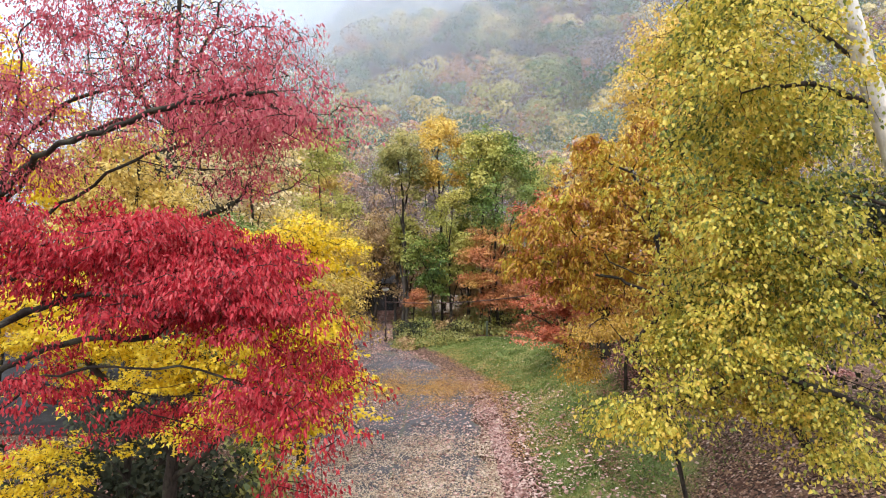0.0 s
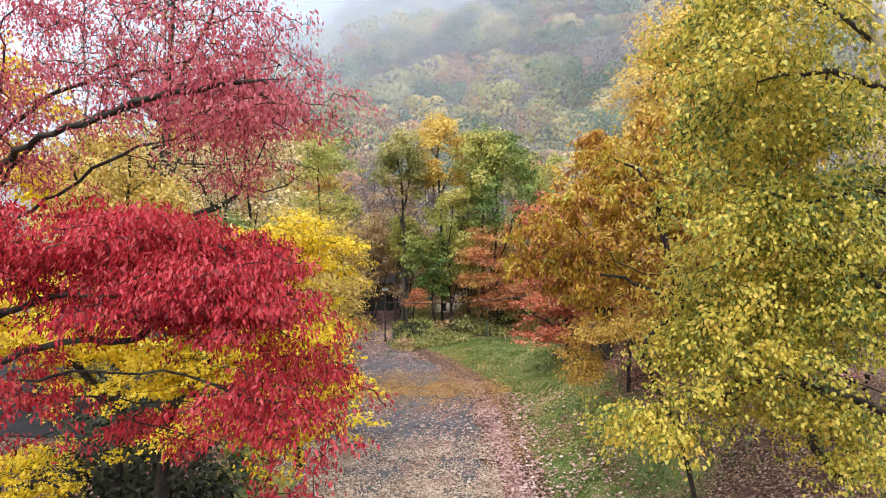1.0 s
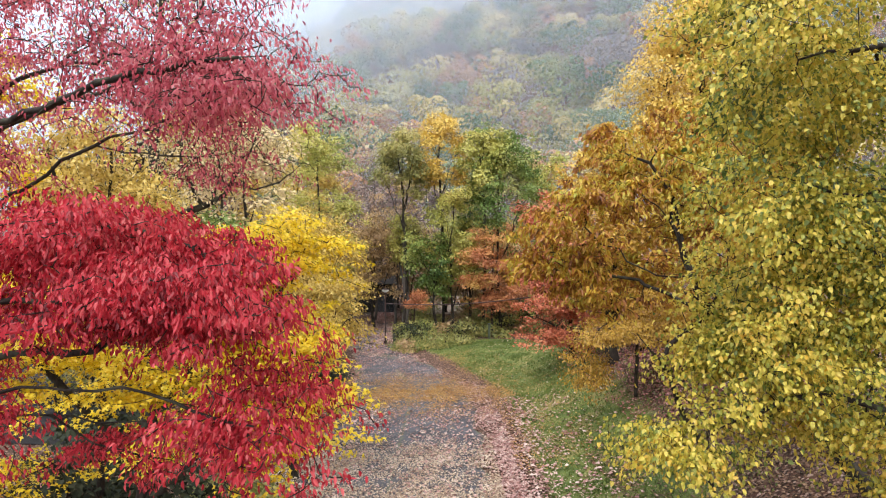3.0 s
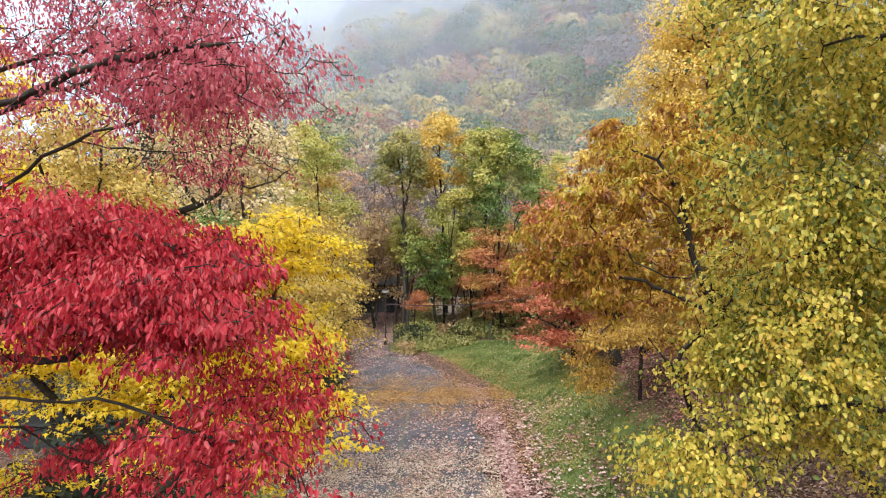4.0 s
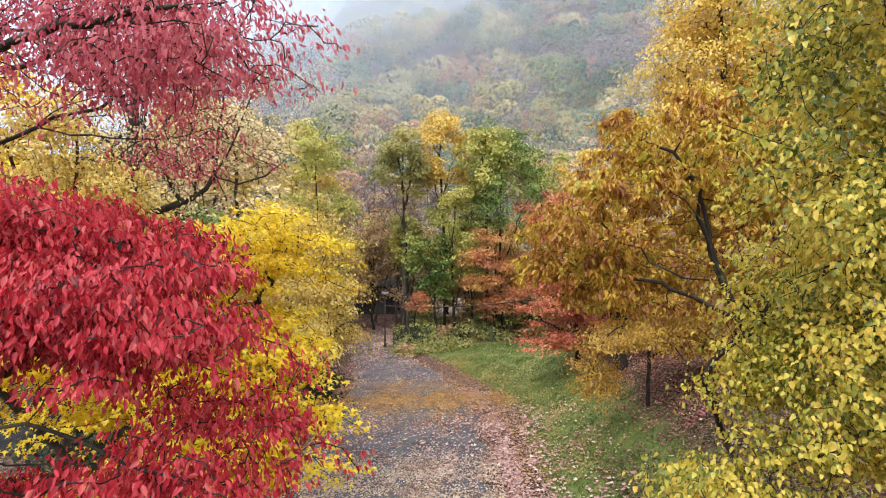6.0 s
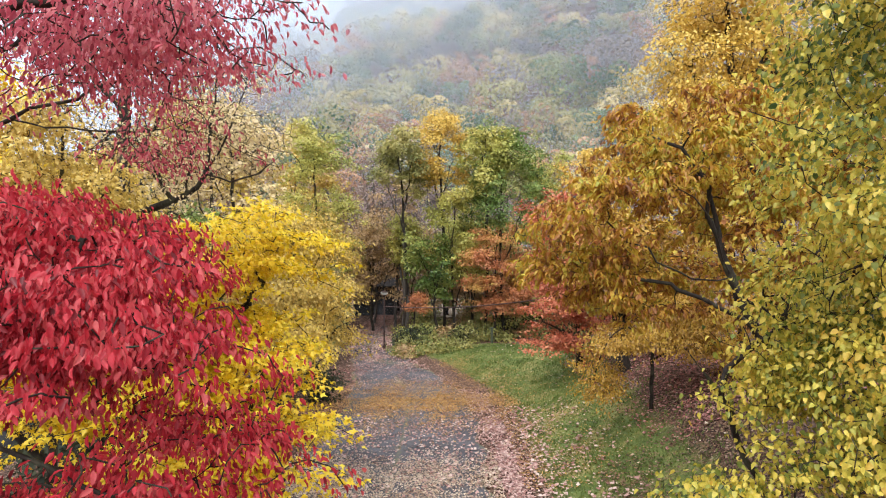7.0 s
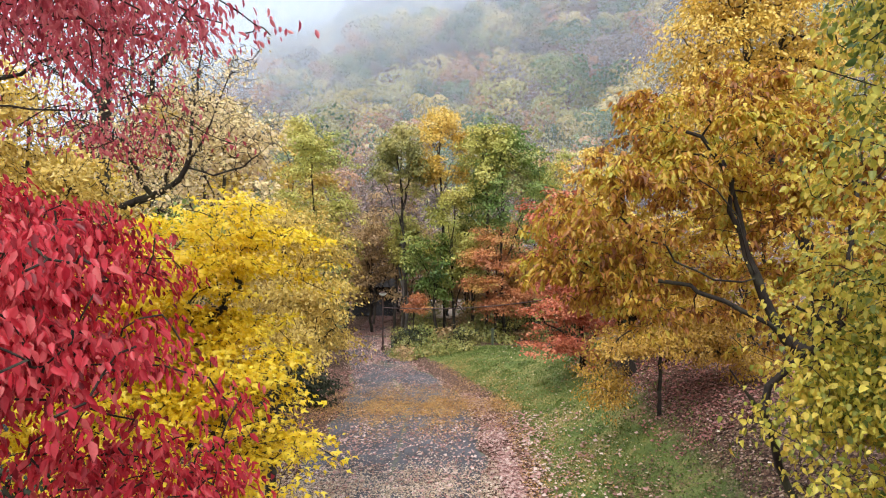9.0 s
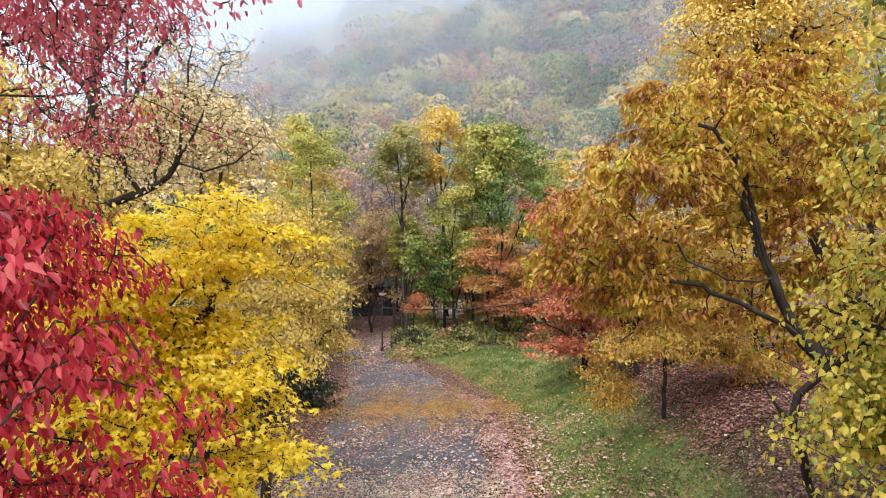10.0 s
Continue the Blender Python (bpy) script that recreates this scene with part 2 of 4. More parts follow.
def tubes(name, sk, radius, limb, material, kids):
    """The wood of one limb as a mesh of tapering tubes."""
    co, faces = [], []
    chains = []
    for i in range(len(sk.p)):
        if sk.limb[i] != limb:
            continue
        u = sk.up[i]
        starts = u < 0 or sk.limb[u] != limb or kids[u][0] != i
        if starts:
            chain = [u] if u >= 0 else []
            j = i
            while True:
                chain.append(j)
                nxt = [k for k in kids[j][:1] if sk.limb[k] == limb]
                if not nxt:
                    break
                j = nxt[0]
            if len(chain) > 1:
                chains.append(chain)
    for chain in chains:
        P = np.array([sk.p[j] for j in chain])
        R = np.array([radius[j] for j in chain])
        if sk.up[chain[1]] == chain[0] and kids[chain[0]] and kids[chain[0]][0] != chain[1]:
            R[0] = min(R[0], R[1] * 1.25)
        sides = 10 if R.max() > 0.07 else 6 if R.max() > 0.02 else 4 if R.max() > 0.008 else 3
        T = unit(np.gradient(P, axis=0))
        side = unit(np.cross(T, np.array([0.31, 0.83, 0.47])))
        side2 = np.cross(T, side)
        ang = np.arange(sides) * 2 * np.pi / sides
        ring = P[:, None] + R[:, None, None] * (np.cos(ang)[None, :, None] * side[:, None] + np.sin(ang)[None, :, None] * side2[:, None])
        base = sum(len(c) for c in co)
        co.append(ring.reshape(-1, 3))
        i = base + (np.arange(len(P) - 1)[:, None] * sides + np.arange(sides)[None])
        k = base + (np.arange(len(P) - 1)[:, None] * sides + (np.arange(sides)[None] + 1) % sides)
        faces.append(np.stack([i, k, k + sides, i + sides], -1).reshape(-1, 4))
    if not co:
        return None
    return mesh_from(name, np.concatenate(co), np.concatenate(faces), material)


def tree(name, label, seed, trunk, limbs, lobes, foot, twigs, per_twig, leaf, size, foliage, bark=None, hollow=0.25, spread=0.16, flat=0.5, droop=0.4, gap=0.25,
         face=1.0, tip=0.004, category="tree", leafless=0.0, outward=0.7, group="", power=1.8, wob=0.02, sprays=0, reach=0.3, thick=0.16, limb_bark=None, whorl=0.0, stem=0.0):
    """A tree: trunk and limbs along given lines, twigs that reach into the lobes of its crown, and leaves round the twigs. droop: how far the
    leaves hang; face: how level they lie; flat: how flat a twig's spray is; foot: the trunk's radius at the ground; whorl: the share of leaves that splay
    round the tip of their twig like an umbrella; stem: the least radius of the trunk."""
    rng = np.random.default_rng(seed)
    bark = bark or BARK_DARK
    trunk = [tuple(q) for q in trunk]
    root = trunk[0]
    sk = Skeleton()
    sk.line(trunk, gap, -1, 0, wob * 0.5, rng)
    n_trunk = len(sk.p)
    for k, line in enumerate(limbs):
        start = sk.nearest(np.array(line[0]), None)
        sk.line([tuple(sk.p[start])] + [tuple(q) for q in line[1:]], gap, start, k + 1, wob, rng)
    goals, hearts = in_lobes(rng, lobes, twigs, hollow, sprays, reach, thick)
    P = np.array(sk.p)
    near = np.array([((P - q) ** 2).sum(1).min() for q in goals])
    ends, ways = [], []
    low = 0.35 * n_trunk
    store = np.zeros((len(sk.p) + twigs * 24, 3))
    store[:len(sk.p)] = sk.p
    filled = len(sk.p)
    for g in np.argsort(near):
        q = goals[g]
        A = store[:filled]
        D = np.sqrt(((A - q) ** 2).sum(1)) + 0.25 * np.maximum(A[:, 2] - q[2], 0)
        D[:math.ceil(low)] += 3.0
        j = int(np.argmin(D))
        a = sk.p[j]
        dist = np.linalg.norm(q - a)
        u = sk.up[j]
        head = unit(a - sk.p[u]) if u >= 0 else np.array([0, 0, 1.0])
        mid = a + 0.45 * (q - a) + 0.22 * dist * head + rng.normal(size=3) * 0.07 * dist + np.array([0, 0, 0.06 * dist])
        k = max(2, math.ceil(dist / gap))
        parent = j
        limb = sk.limb[j]
        for s in range(1, k + 1):
            t = s / k
            parent = sk.add((1 - t) ** 2 * a + 2 * t * (1 - t) * mid + t * t * q + (rng.normal(size=3) * wob * 0.6 if s < k else 0), parent, limb)
        k = len(sk.p) - filled
        store[filled:filled + k] = sk.p[filled:]
        filled += k
        ends.append(parent)
        ways.append(q - mid)
    # radii from the tips down
    N = len(sk.p)
    kids = [[] for _ in range(N)]
    for i, u in enumerate(sk.up):
        if u >= 0:
            kids[u].append(i)
    flow = np.zeros(N)
    for i in range(N - 1, -1, -1):
        flow[i] = sum(flow[c] for c in kids[i]) if kids[i] else 1.0
    for i in range(N):
        kids[i].sort(key=lambda c: (sk.limb[c] != sk.limb[i], -flow[c]))
    radius = np.maximum(tip, foot * (flow / flow[0]) ** (1 / power))
    for i in range(n_trunk):
        rise = sk.p[i][2] - root[2]
        radius[i] = max(radius[i] * (1 + 0.35 * math.exp(-rise / (4 * foot))), stem * (1 - 0.4 * i / n_trunk))
    top = new(name)
    top.location = root
    tagged(top, label, category, group)
    shift = np.array(root)
    sk.p = [q - shift for q in sk.p]
    for k in range(len(limbs) + 1):
        me = tubes("trunk" if k == 0 else "limb", sk, radius, k, bark if k == 0 else limb_bark or bark, kids)
        if me:
            ob = new("trunk" if k == 0 else "limb", me)
            ob.parent = top
    # leaves in sprays round the twigs
    sel = [i for i in range(len(ends)) if rng.random() >= leafless]
    ends, ways = np.array(ends)[sel], np.array(ways)[sel]
    hearts = hearts[np.argsort(near)][sel] - shift
    P = np.array(sk.p)
    UP = np.array(sk.up)
    idx = np.repeat(np.arange(len(ends)), per_twig)
    m = len(idx)
    e, b = P[ends[idx]], P[UP[ends[idx]]]
    along = rng.random(m)[:, None]
    way = unit(ways[idx])
    at = e + (b - e) * along * 1.2 + rng.normal(size=(m, 3)) * spread * np.array([1, 1, flat]) + way * spread * 0.6
    out = unit(at - hearts[idx])
    axis = unit(rng.normal(size=(m, 3)) * 0.7 + outward * out * np.array([1, 1, 0.4]) + np.array([0, 0, -2.2 * droop]))
    nor = rng.normal(size=(m, 3)) * (0.3 if leaf == "clump" else 0.55) + np.array([0, 0, face]) + 0.5 * out
    if whorl:
        splay = (rng.random(m) < whorl)[:, None]
        turn = rng.random(m) * 2 * np.pi
        ray = np.stack([np.cos(turn), np.sin(turn), rng.normal(size=m) * 0.2], 1)
        axis = np.where(splay, unit(ray + 0.5 * way + np.array([0, 0, -1.6 * droop])), axis)
        nor = np.where(splay, ray * 0.7 + np.array([0, 0, 1.0]) + rng.normal(size=(m, 3)) * 0.25, nor)
        at = np.where(splay, e + (b - e) * along * 0.3 + rng.normal(size=(m, 3)) * 0.02, at)
    me = leaves("crown", at, axis, nor, size * rng.uniform(0.6, 1.2, m), leaf, foliage)
    ob = new("crown", me)
    ob.parent = top
    return top


def g(x, y, z=0.0):
    """A point at a height over the ground."""
    return (x, y, float(land(x, y)) + z)

# ---- ground, road, litter ----


def ground_mat():
    m, n, l = mat("lawn_and_leaf_litter")
    tc = n.new("ShaderNodeTexCoord").outputs["Object"]
    at = n.new("ShaderNodeAttribute")
    at.attribute_name = "litter"
    grass = ramp(n, [(0.36, (0.06, 0.1, 0.03)), (0.5, (0.14, 0.18, 0.052)), (0.6, (0.29, 0.25, 0.1))])
    l.new(noisy(n, l, 0.7, 8.0, 0.78, tc), grass.inputs[0])
    fine = ramp(n, [(0.3, (0.55, 0.55, 0.5)), (0.7, (1.2, 1.2, 1.1))])
    l.new(noisy(n, l, 28.0, 4.0, 0.7, tc), fine.inputs[0])
    g1 = blend(n, l, grass.outputs[0], fine.outputs[0], 0.8, "MULTIPLY")
    v = n.new("ShaderNodeTexVoronoi")
    v.inputs["Scale"].default_value = 26.0
    l.new(tc, v.inputs["Vector"])
    sep = n.new("ShaderNodeSeparateColor")
    l.new(v.outputs["Color"], sep.inputs[0])
    lit = ramp(n, [(0.1, (0.025, 0.014, 0.01)), (0.35, (0.07, 0.036, 0.025)), (0.6, (0.12, 0.06, 0.042)), (0.85, (0.18, 0.1, 0.07)), (0.97, (0.38, 0.27, 0.22))])
    l.new(sep.outputs[0], lit.inputs[0])
    edge = noisy(n, l, 2.2, 8.0, 0.8, tc)
    k = maths(n, l, "MULTIPLY_ADD", maths(n, l, "SUBTRACT", at.outputs["Fac"], edge), 4.0, True)
    k.node.inputs[2].default_value = 0.5
    col = blend(n, l, g1, lit.outputs[0], k)
    p, out = n.new("ShaderNodeBsdfPrincipled"), n.new("ShaderNodeOutputMaterial")
    p.inputs["Roughness"].default_value = 0.8
    p.inputs["Specular IOR Level"].default_value = 0.25
    l.new(col, p.inputs["Base Color"])
    b = n.new("ShaderNodeBump")
    b.inputs["Strength"].default_value, b.inputs["Distance"].default_value = 0.8, 0.05
    l.new(noisy(n, l, 22.0, 5.0, 0.7, tc), b.inputs["Height"])
    l.new(b.outputs[0], p.inputs["Normal"])
    l.new(p.outputs[0], out.inputs[0])
    return m


def asphalt_mat(name, moss, tone=1.0):
    m, n, l = mat(name)
    tc = n.new("ShaderNodeTexCoord").outputs["Object"]
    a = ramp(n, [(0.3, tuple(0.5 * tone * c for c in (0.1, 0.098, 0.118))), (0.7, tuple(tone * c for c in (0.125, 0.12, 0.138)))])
    l.new(noisy(n, l, 1.1, 6.0, 0.7, tc), a.inputs[0])
    grit = ramp(n, [(0.35, (0.6, 0.6, 0.6)), (0.65, (1.35, 1.35, 1.35))])
    l.new(noisy(n, l, 60.0, 3.0, 0.6, tc), grit.inputs[0])
    col = blend(n, l, a.outputs[0], grit.outputs[0], 0.8, "MULTIPLY")
    at = n.new("ShaderNodeAttribute")
    at.attribute_name = "moss"
    k = maths(n, l, "MULTIPLY_ADD", maths(n, l, "SUBTRACT", at.outputs["Fac"], noisy(n, l, 5.0, 5.0, 0.75, tc)), 3.0, True)
    k.node.inputs[2].default_value = 0.5
    ms = ramp(n, [(0.3, (0.07, 0.09, 0.03)), (0.7, (0.2, 0.19, 0.09))])
    l.new(noisy(n, l, 12.0, 4.0, 0.7, tc), ms.inputs[0])
    col = blend(n, l, col, ms.outputs[0], maths(n, l, "MULTIPLY", k, moss))
    p, out = n.new("ShaderNodeBsdfPrincipled"), n.new("ShaderNodeOutputMaterial")
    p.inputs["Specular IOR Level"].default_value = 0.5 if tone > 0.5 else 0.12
    r = ramp(n, [(0.35, (0.6, 0.6, 0.6)), (0.6, (0.92, 0.92, 0.92))])
    l.new(noisy(n, l, 0.8, 4.0, 0.6, tc), r.inputs[0])
    l.new(r.outputs[0], p.inputs["Roughness"])
    l.new(col, p.inputs["Base Color"])
    b = n.new("ShaderNodeBump")
    b.inputs["Strength"].default_value, b.inputs["Distance"].default_value = 0.4, 0.01
    l.new(noisy(n, l, 70.0, 3.0, 0.6, tc), b.inputs["Height"])
    l.new(b.outputs[0], p.inputs["Normal"])
    l.new(p.outputs[0], out.inputs[0])
    return m


def attribute(ob, name, values):
    a = ob.data.attributes.new(name, "FLOAT", "POINT")
    a.data.foreach_set("value", np.asarray(values, dtype=np.float32).ravel())


def lawn_share(x, y):
    """1 on the lawn, 0 where leaves lie deep under the trees."""
    c, w = road_at(y)
    right = step(0.1, 1.0, x - (c + w + 0.55))
    off = np.maximum(step(3.9, 6.3, x - 0.04 * (y - 16)) * (1 - step(22, 25, y)), step(6.0, 8.0, x) * (1 - step(40, 50, y)) * 0.6)
    return right * (1 - off) * (1 - step(33.5, 36, y + 0.25 * x)) * step(9, 12, y)


xs = np.concatenate([-np.geomspace(1600, 14, 40), np.arange(-13, 14, 0.3), np.geomspace(14, 1600, 40)])
ys = np.concatenate([-np.geomspace(400, 1, 12), np.arange(0, 50, 0.4), np.geomspace(50, 2600, 60)])
ground = tagged(sheet("ground", xs, ys, land, ground_mat()), "grass and fallen-leaf ground rising into a wooded hillside", "ground", kind="structure")
gx, gy = np.meshgrid(xs, ys)
attribute(ground, "litter", 1.05 - 1.0 * lawn_share(gx, gy) + 0.2 * np.exp(-((gx - 1.4) / 0.9) ** 2 - ((gy - 22) / 2.5) ** 2))


def road_sheet(name, y0, y1, material, lift):
    us, vs = np.linspace(-1, 1, 25), np.arange(y0, y1, 0.4)
    U, V = np.meshgrid(us, vs)
    c, w = road_at(V)
    wav = 0.12 * np.sin(1.9 * V) + 0.08 * np.sin(4.3 * V + 1)
    X = c + U * (w + wav * np.abs(U))
    Z = land(X, V) + lift * (1 - U ** 6) + 0.03 * (1 - U * U) - 0.02 * np.abs(U) ** 6
    co = np.stack([X.ravel(), V.ravel(), Z.ravel()], 1)
    nx = len(us)
    i = (np.arange(len(vs) - 1)[:, None] * nx + np.arange(nx - 1)[None]).ravel()
    ob = new(name, mesh_from(name, co, np.stack([i, i + 1, i + nx + 1, i + nx], 1), material))
    attribute(ob, "moss", 0.5 * np.exp(-(U / 0.06) ** 2) * (np.abs(V - 18) < 9) + 0.75 * step(0.8, 1.0, np.abs(U)) + 0.3 * step(22, 34, V) + 0.25 * np.sin(1.3 * V + 2.0 * U) * step(23, 26, V))
    return ob


road = tagged(road_sheet("road", -30, 44, asphalt_mat("worn_wet_asphalt", 0.9, 0.85), 0.03), "narrow worn grey asphalt lane with moss and fallen leaves", "road", kind="structure")
US, VS = np.linspace(-28, -9.2, 40), np.linspace(17, 31, 40)
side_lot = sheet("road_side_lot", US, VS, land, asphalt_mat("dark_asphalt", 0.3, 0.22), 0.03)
attribute(side_lot, "moss", np.zeros((40, 40)))
tagged(side_lot, "dark wet asphalt yard behind the trees", "road", kind="structure")


trail = sheet("road_trail", np.linspace(-2.6, 1.4, 14), np.linspace(47, 57, 20), land, plain_mat("pale_sandy_trail", (0.42, 0.34, 0.28), 0.9, 0.0, 4.0, 0.25), 0.04)
tagged(trail, "pale sandy trail seen between the trunks", "path", kind="structure")


def litter(name, label, seed, count, place, size, material, lift=0.035):
    """Fallen leaves: place(rng, n) gives x, y."""
    rng = np.random.default_rng(seed)
    x, y = place(rng, count)
    drift = np.sin(1.3 * x + 0.9 * y) * np.sin(1.1 * y - 1.7 * x + 2) + 0.6 * np.sin(3.7 * x + 1.9 * y + 1) * np.sin(4.3 * y - 2.9 * x)
    keep = rng.random(len(x)) < 0.62 + 0.42 * drift
    x, y = x[keep], y[keep]
    at = np.stack([x, y, land(x, y) + lift + rng.random(len(x)) * 0.02], 1)
    a = rng.random(len(x)) * 2 * np.pi
    axis = np.stack([np.cos(a), np.sin(a), rng.normal(size=len(x)) * 0.2], 1)
    nor = np.stack([rng.normal(size=len(x)) * 0.35, rng.normal(size=len(x)) * 0.35, np.ones(len(x))], 1)
    ob = new(name, leaves(name, at, axis, nor, size * rng.uniform(0.6, 1.3, len(x)), "clump", material))
    return tagged(ob, label, "fallen leaves", kind="stuff")


def on_road(y0, y1, lo, hi, pull=1.0):
    def place(rng, n):
        y = y0 + (y1 - y0) * rng.random(n) ** pull + 0.9 * rng.normal(size=n)
        c, w = road_at(y)
        return c + w * (lo + (hi - lo) * rng.random(n)), y
    return place


def band(rng, n):
    y = 22.6 + 1.5 * rng.normal(size=n)
    x = -1.0 + 2.0 * rng.normal(size=n)
    keep = (x > -5.5) & (x < 2.6 - 0.4 * np.abs(y - 22.6))
    return x[keep], y[keep]


def margin(rng, n):
    y = 8 + 16.5 * rng.random(n)
    c, w = road_at(y)
    return c + w + 0.28 + (0.14 + 0.24 * rng.random(n)) * rng.normal(size=n) + 0.02 * (20 - y), y


def lawn_spots(rng, n):
    x, y = rng.uniform(1.0, 8, n), rng.uniform(11, 33, n)
    return x, y


def lawn_edge(rng, n):
    y = rng.uniform(15, 30, n)
    c, w = road_at(y)
    return c + w + 0.6 + 1.3 * np.abs(rng.normal(size=n)), y


def verge(rng, n):
    y = rng.uniform(10, 22, n)
    c, w = road_at(y)
    return c + w + 0.9 + 0.9 * np.abs(rng.normal(size=n)), y


def under_right(rng, n):
    return 4.6 + 5.5 * rng.random(n), 14.6 + 11.4 * rng.random(n) ** 1.2


def under_birch(rng, n):
    y = 7 + 8.6 * rng.random(n)
    return 3.4 + 0.08 * (15 - y) + 7.0 * rng.random(n) ** 1.3, y


def under_left(rng, n):
    return -9 + 5.6 * rng.random(n), 7 + 22 * rng.random(n)


PINKLIT = leaf_mat("pink_brown_fallen_leaves", [(0.2, 0.08, 0.07), (0.37, 0.19, 0.17), (0.5, 0.32, 0.29), (0.62, 0.49, 0.44)], 1.2, 0.3, 0.1, 0.45)
BUFFLIT = leaf_mat("buff_fallen_leaves", [(0.22, 0.13, 0.09), (0.42, 0.3, 0.21), (0.55, 0.43, 0.32), (0.64, 0.55, 0.44)], 1.2, 0.3, 0.1, 0.4)
GOLDLIT = leaf_mat("golden_fallen_leaves", [(0.27, 0.12, 0.04), (0.42, 0.22, 0.06), (0.52, 0.32, 0.1)], 1.2, 0.3, 0.1, 0.45)
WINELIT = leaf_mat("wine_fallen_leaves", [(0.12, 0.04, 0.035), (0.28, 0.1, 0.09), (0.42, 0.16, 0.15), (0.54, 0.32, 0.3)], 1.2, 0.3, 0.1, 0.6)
litter("fallen_leaves", "pink-brown fallen leaves along the lane's edge", 1, 15000, margin, 0.072, PINKLIT, 0.03)
litter("fallen_leaves", "golden fallen leaves in a drift across the lane", 2, 38000, band, 0.045, GOLDLIT, 0.06)
litter("fallen_leaves", "pale buff fallen leaves thick on the lane", 3, 76000, on_road(7, 16.4, -1.2, 1.05, 0.85), 0.046, BUFFLIT, 0.06)
litter("fallen_leaves", "pale fallen leaves scattered over the asphalt", 4, 8000, on_road(9, 21, -1, 1, 0.8), 0.078, PINKLIT, 0.06)
litter("fallen_leaves", "brown-pink fallen leaves over the bend of the lane", 12, 5500, on_road(24, 32, -1.0, 1.0), 0.06, PINKLIT, 0.06)
litter("fallen_leaves", "brown-pink fallen leaves on the far lane", 5, 15000, on_road(29, 50, -1.1, 1.1, 0.7), 0.1, PINKLIT, 0.06)
litter("fallen_leaves", "pale fallen leaves scattered on the grass", 6, 1300, lawn_spots, 0.08, BUFFLIT, 0.05)
litter("fallen_leaves", "pale fallen leaves on the verge", 10, 2600, verge, 0.05, BUFFLIT, 0.05)
litter("fallen_leaves", "whitish curled fallen leaves on the verge", 13, 2000, verge, 0.1, PINKLIT, 0.06)
litter("fallen_leaves", "golden fallen leaves thinning out over the grass", 9, 8000, lawn_edge, 0.045, GOLDLIT, 0.05)
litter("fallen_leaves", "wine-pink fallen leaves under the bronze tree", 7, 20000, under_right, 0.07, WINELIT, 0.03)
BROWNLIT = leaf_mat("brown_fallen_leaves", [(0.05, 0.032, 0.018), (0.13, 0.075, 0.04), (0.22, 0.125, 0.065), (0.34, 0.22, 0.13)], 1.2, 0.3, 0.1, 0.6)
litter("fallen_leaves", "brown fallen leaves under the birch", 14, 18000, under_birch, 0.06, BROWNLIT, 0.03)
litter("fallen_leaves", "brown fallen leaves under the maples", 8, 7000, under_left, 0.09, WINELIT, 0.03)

# grass blades
GRASS = leaf_mat("grass", [(0.06, 0.1, 0.022), (0.13, 0.185, 0.042), (0.19, 0.25, 0.06), (0.27, 0.27, 0.085)], 0.8, 0.5, 0.3, 0.5)
rng = np.random.default_rng(11)
bx, by = rng.uniform(-4, 9, 90000), rng.uniform(10, 37, 90000)
keep = rng.random(90000) < lawn_share(bx, by)
bx, by = bx[keep], by[keep]
axis = np.stack([rng.normal(size=len(bx)) * 0.5, rng.normal(size=len(bx)) * 0.5, np.ones(len(bx))], 1)
grass = new("grass", leaves("grass", np.stack([bx, by, land(bx, by)], 1), axis, rng.normal(size=(len(bx), 3)), rng.uniform(0.03, 0.07, len(bx)), "blade", GRASS))
tagged(grass, "short green lawn grass beside the lane", "grass", kind="stuff")

rng = np.random.default_rng(12)
tx, ty = rng.uniform(0.5, 7, 400), rng.uniform(10, 33, 400)
bx, by = np.repeat(tx, 40) + rng.normal(size=16000) * 0.17, np.repeat(ty, 40) + rng.normal(size=16000) * 0.17
keep = rng.random(16000) < lawn_share(bx, by)
bx, by = bx[keep], by[keep]
axis = np.stack([rng.normal(size=len(bx)) * 0.6, rng.normal(size=len(bx)) * 0.6, np.ones(len(bx))], 1)
tufts = new("grass", leaves("grass", np.stack([bx, by, land(bx, by)], 1), axis, rng.normal(size=(len(bx), 3)), rng.uniform(0.05, 0.1, len(bx)), "spear", GRASS))
tagged(tufts, "ragged green tufts in the lawn", "grass", kind="stuff")

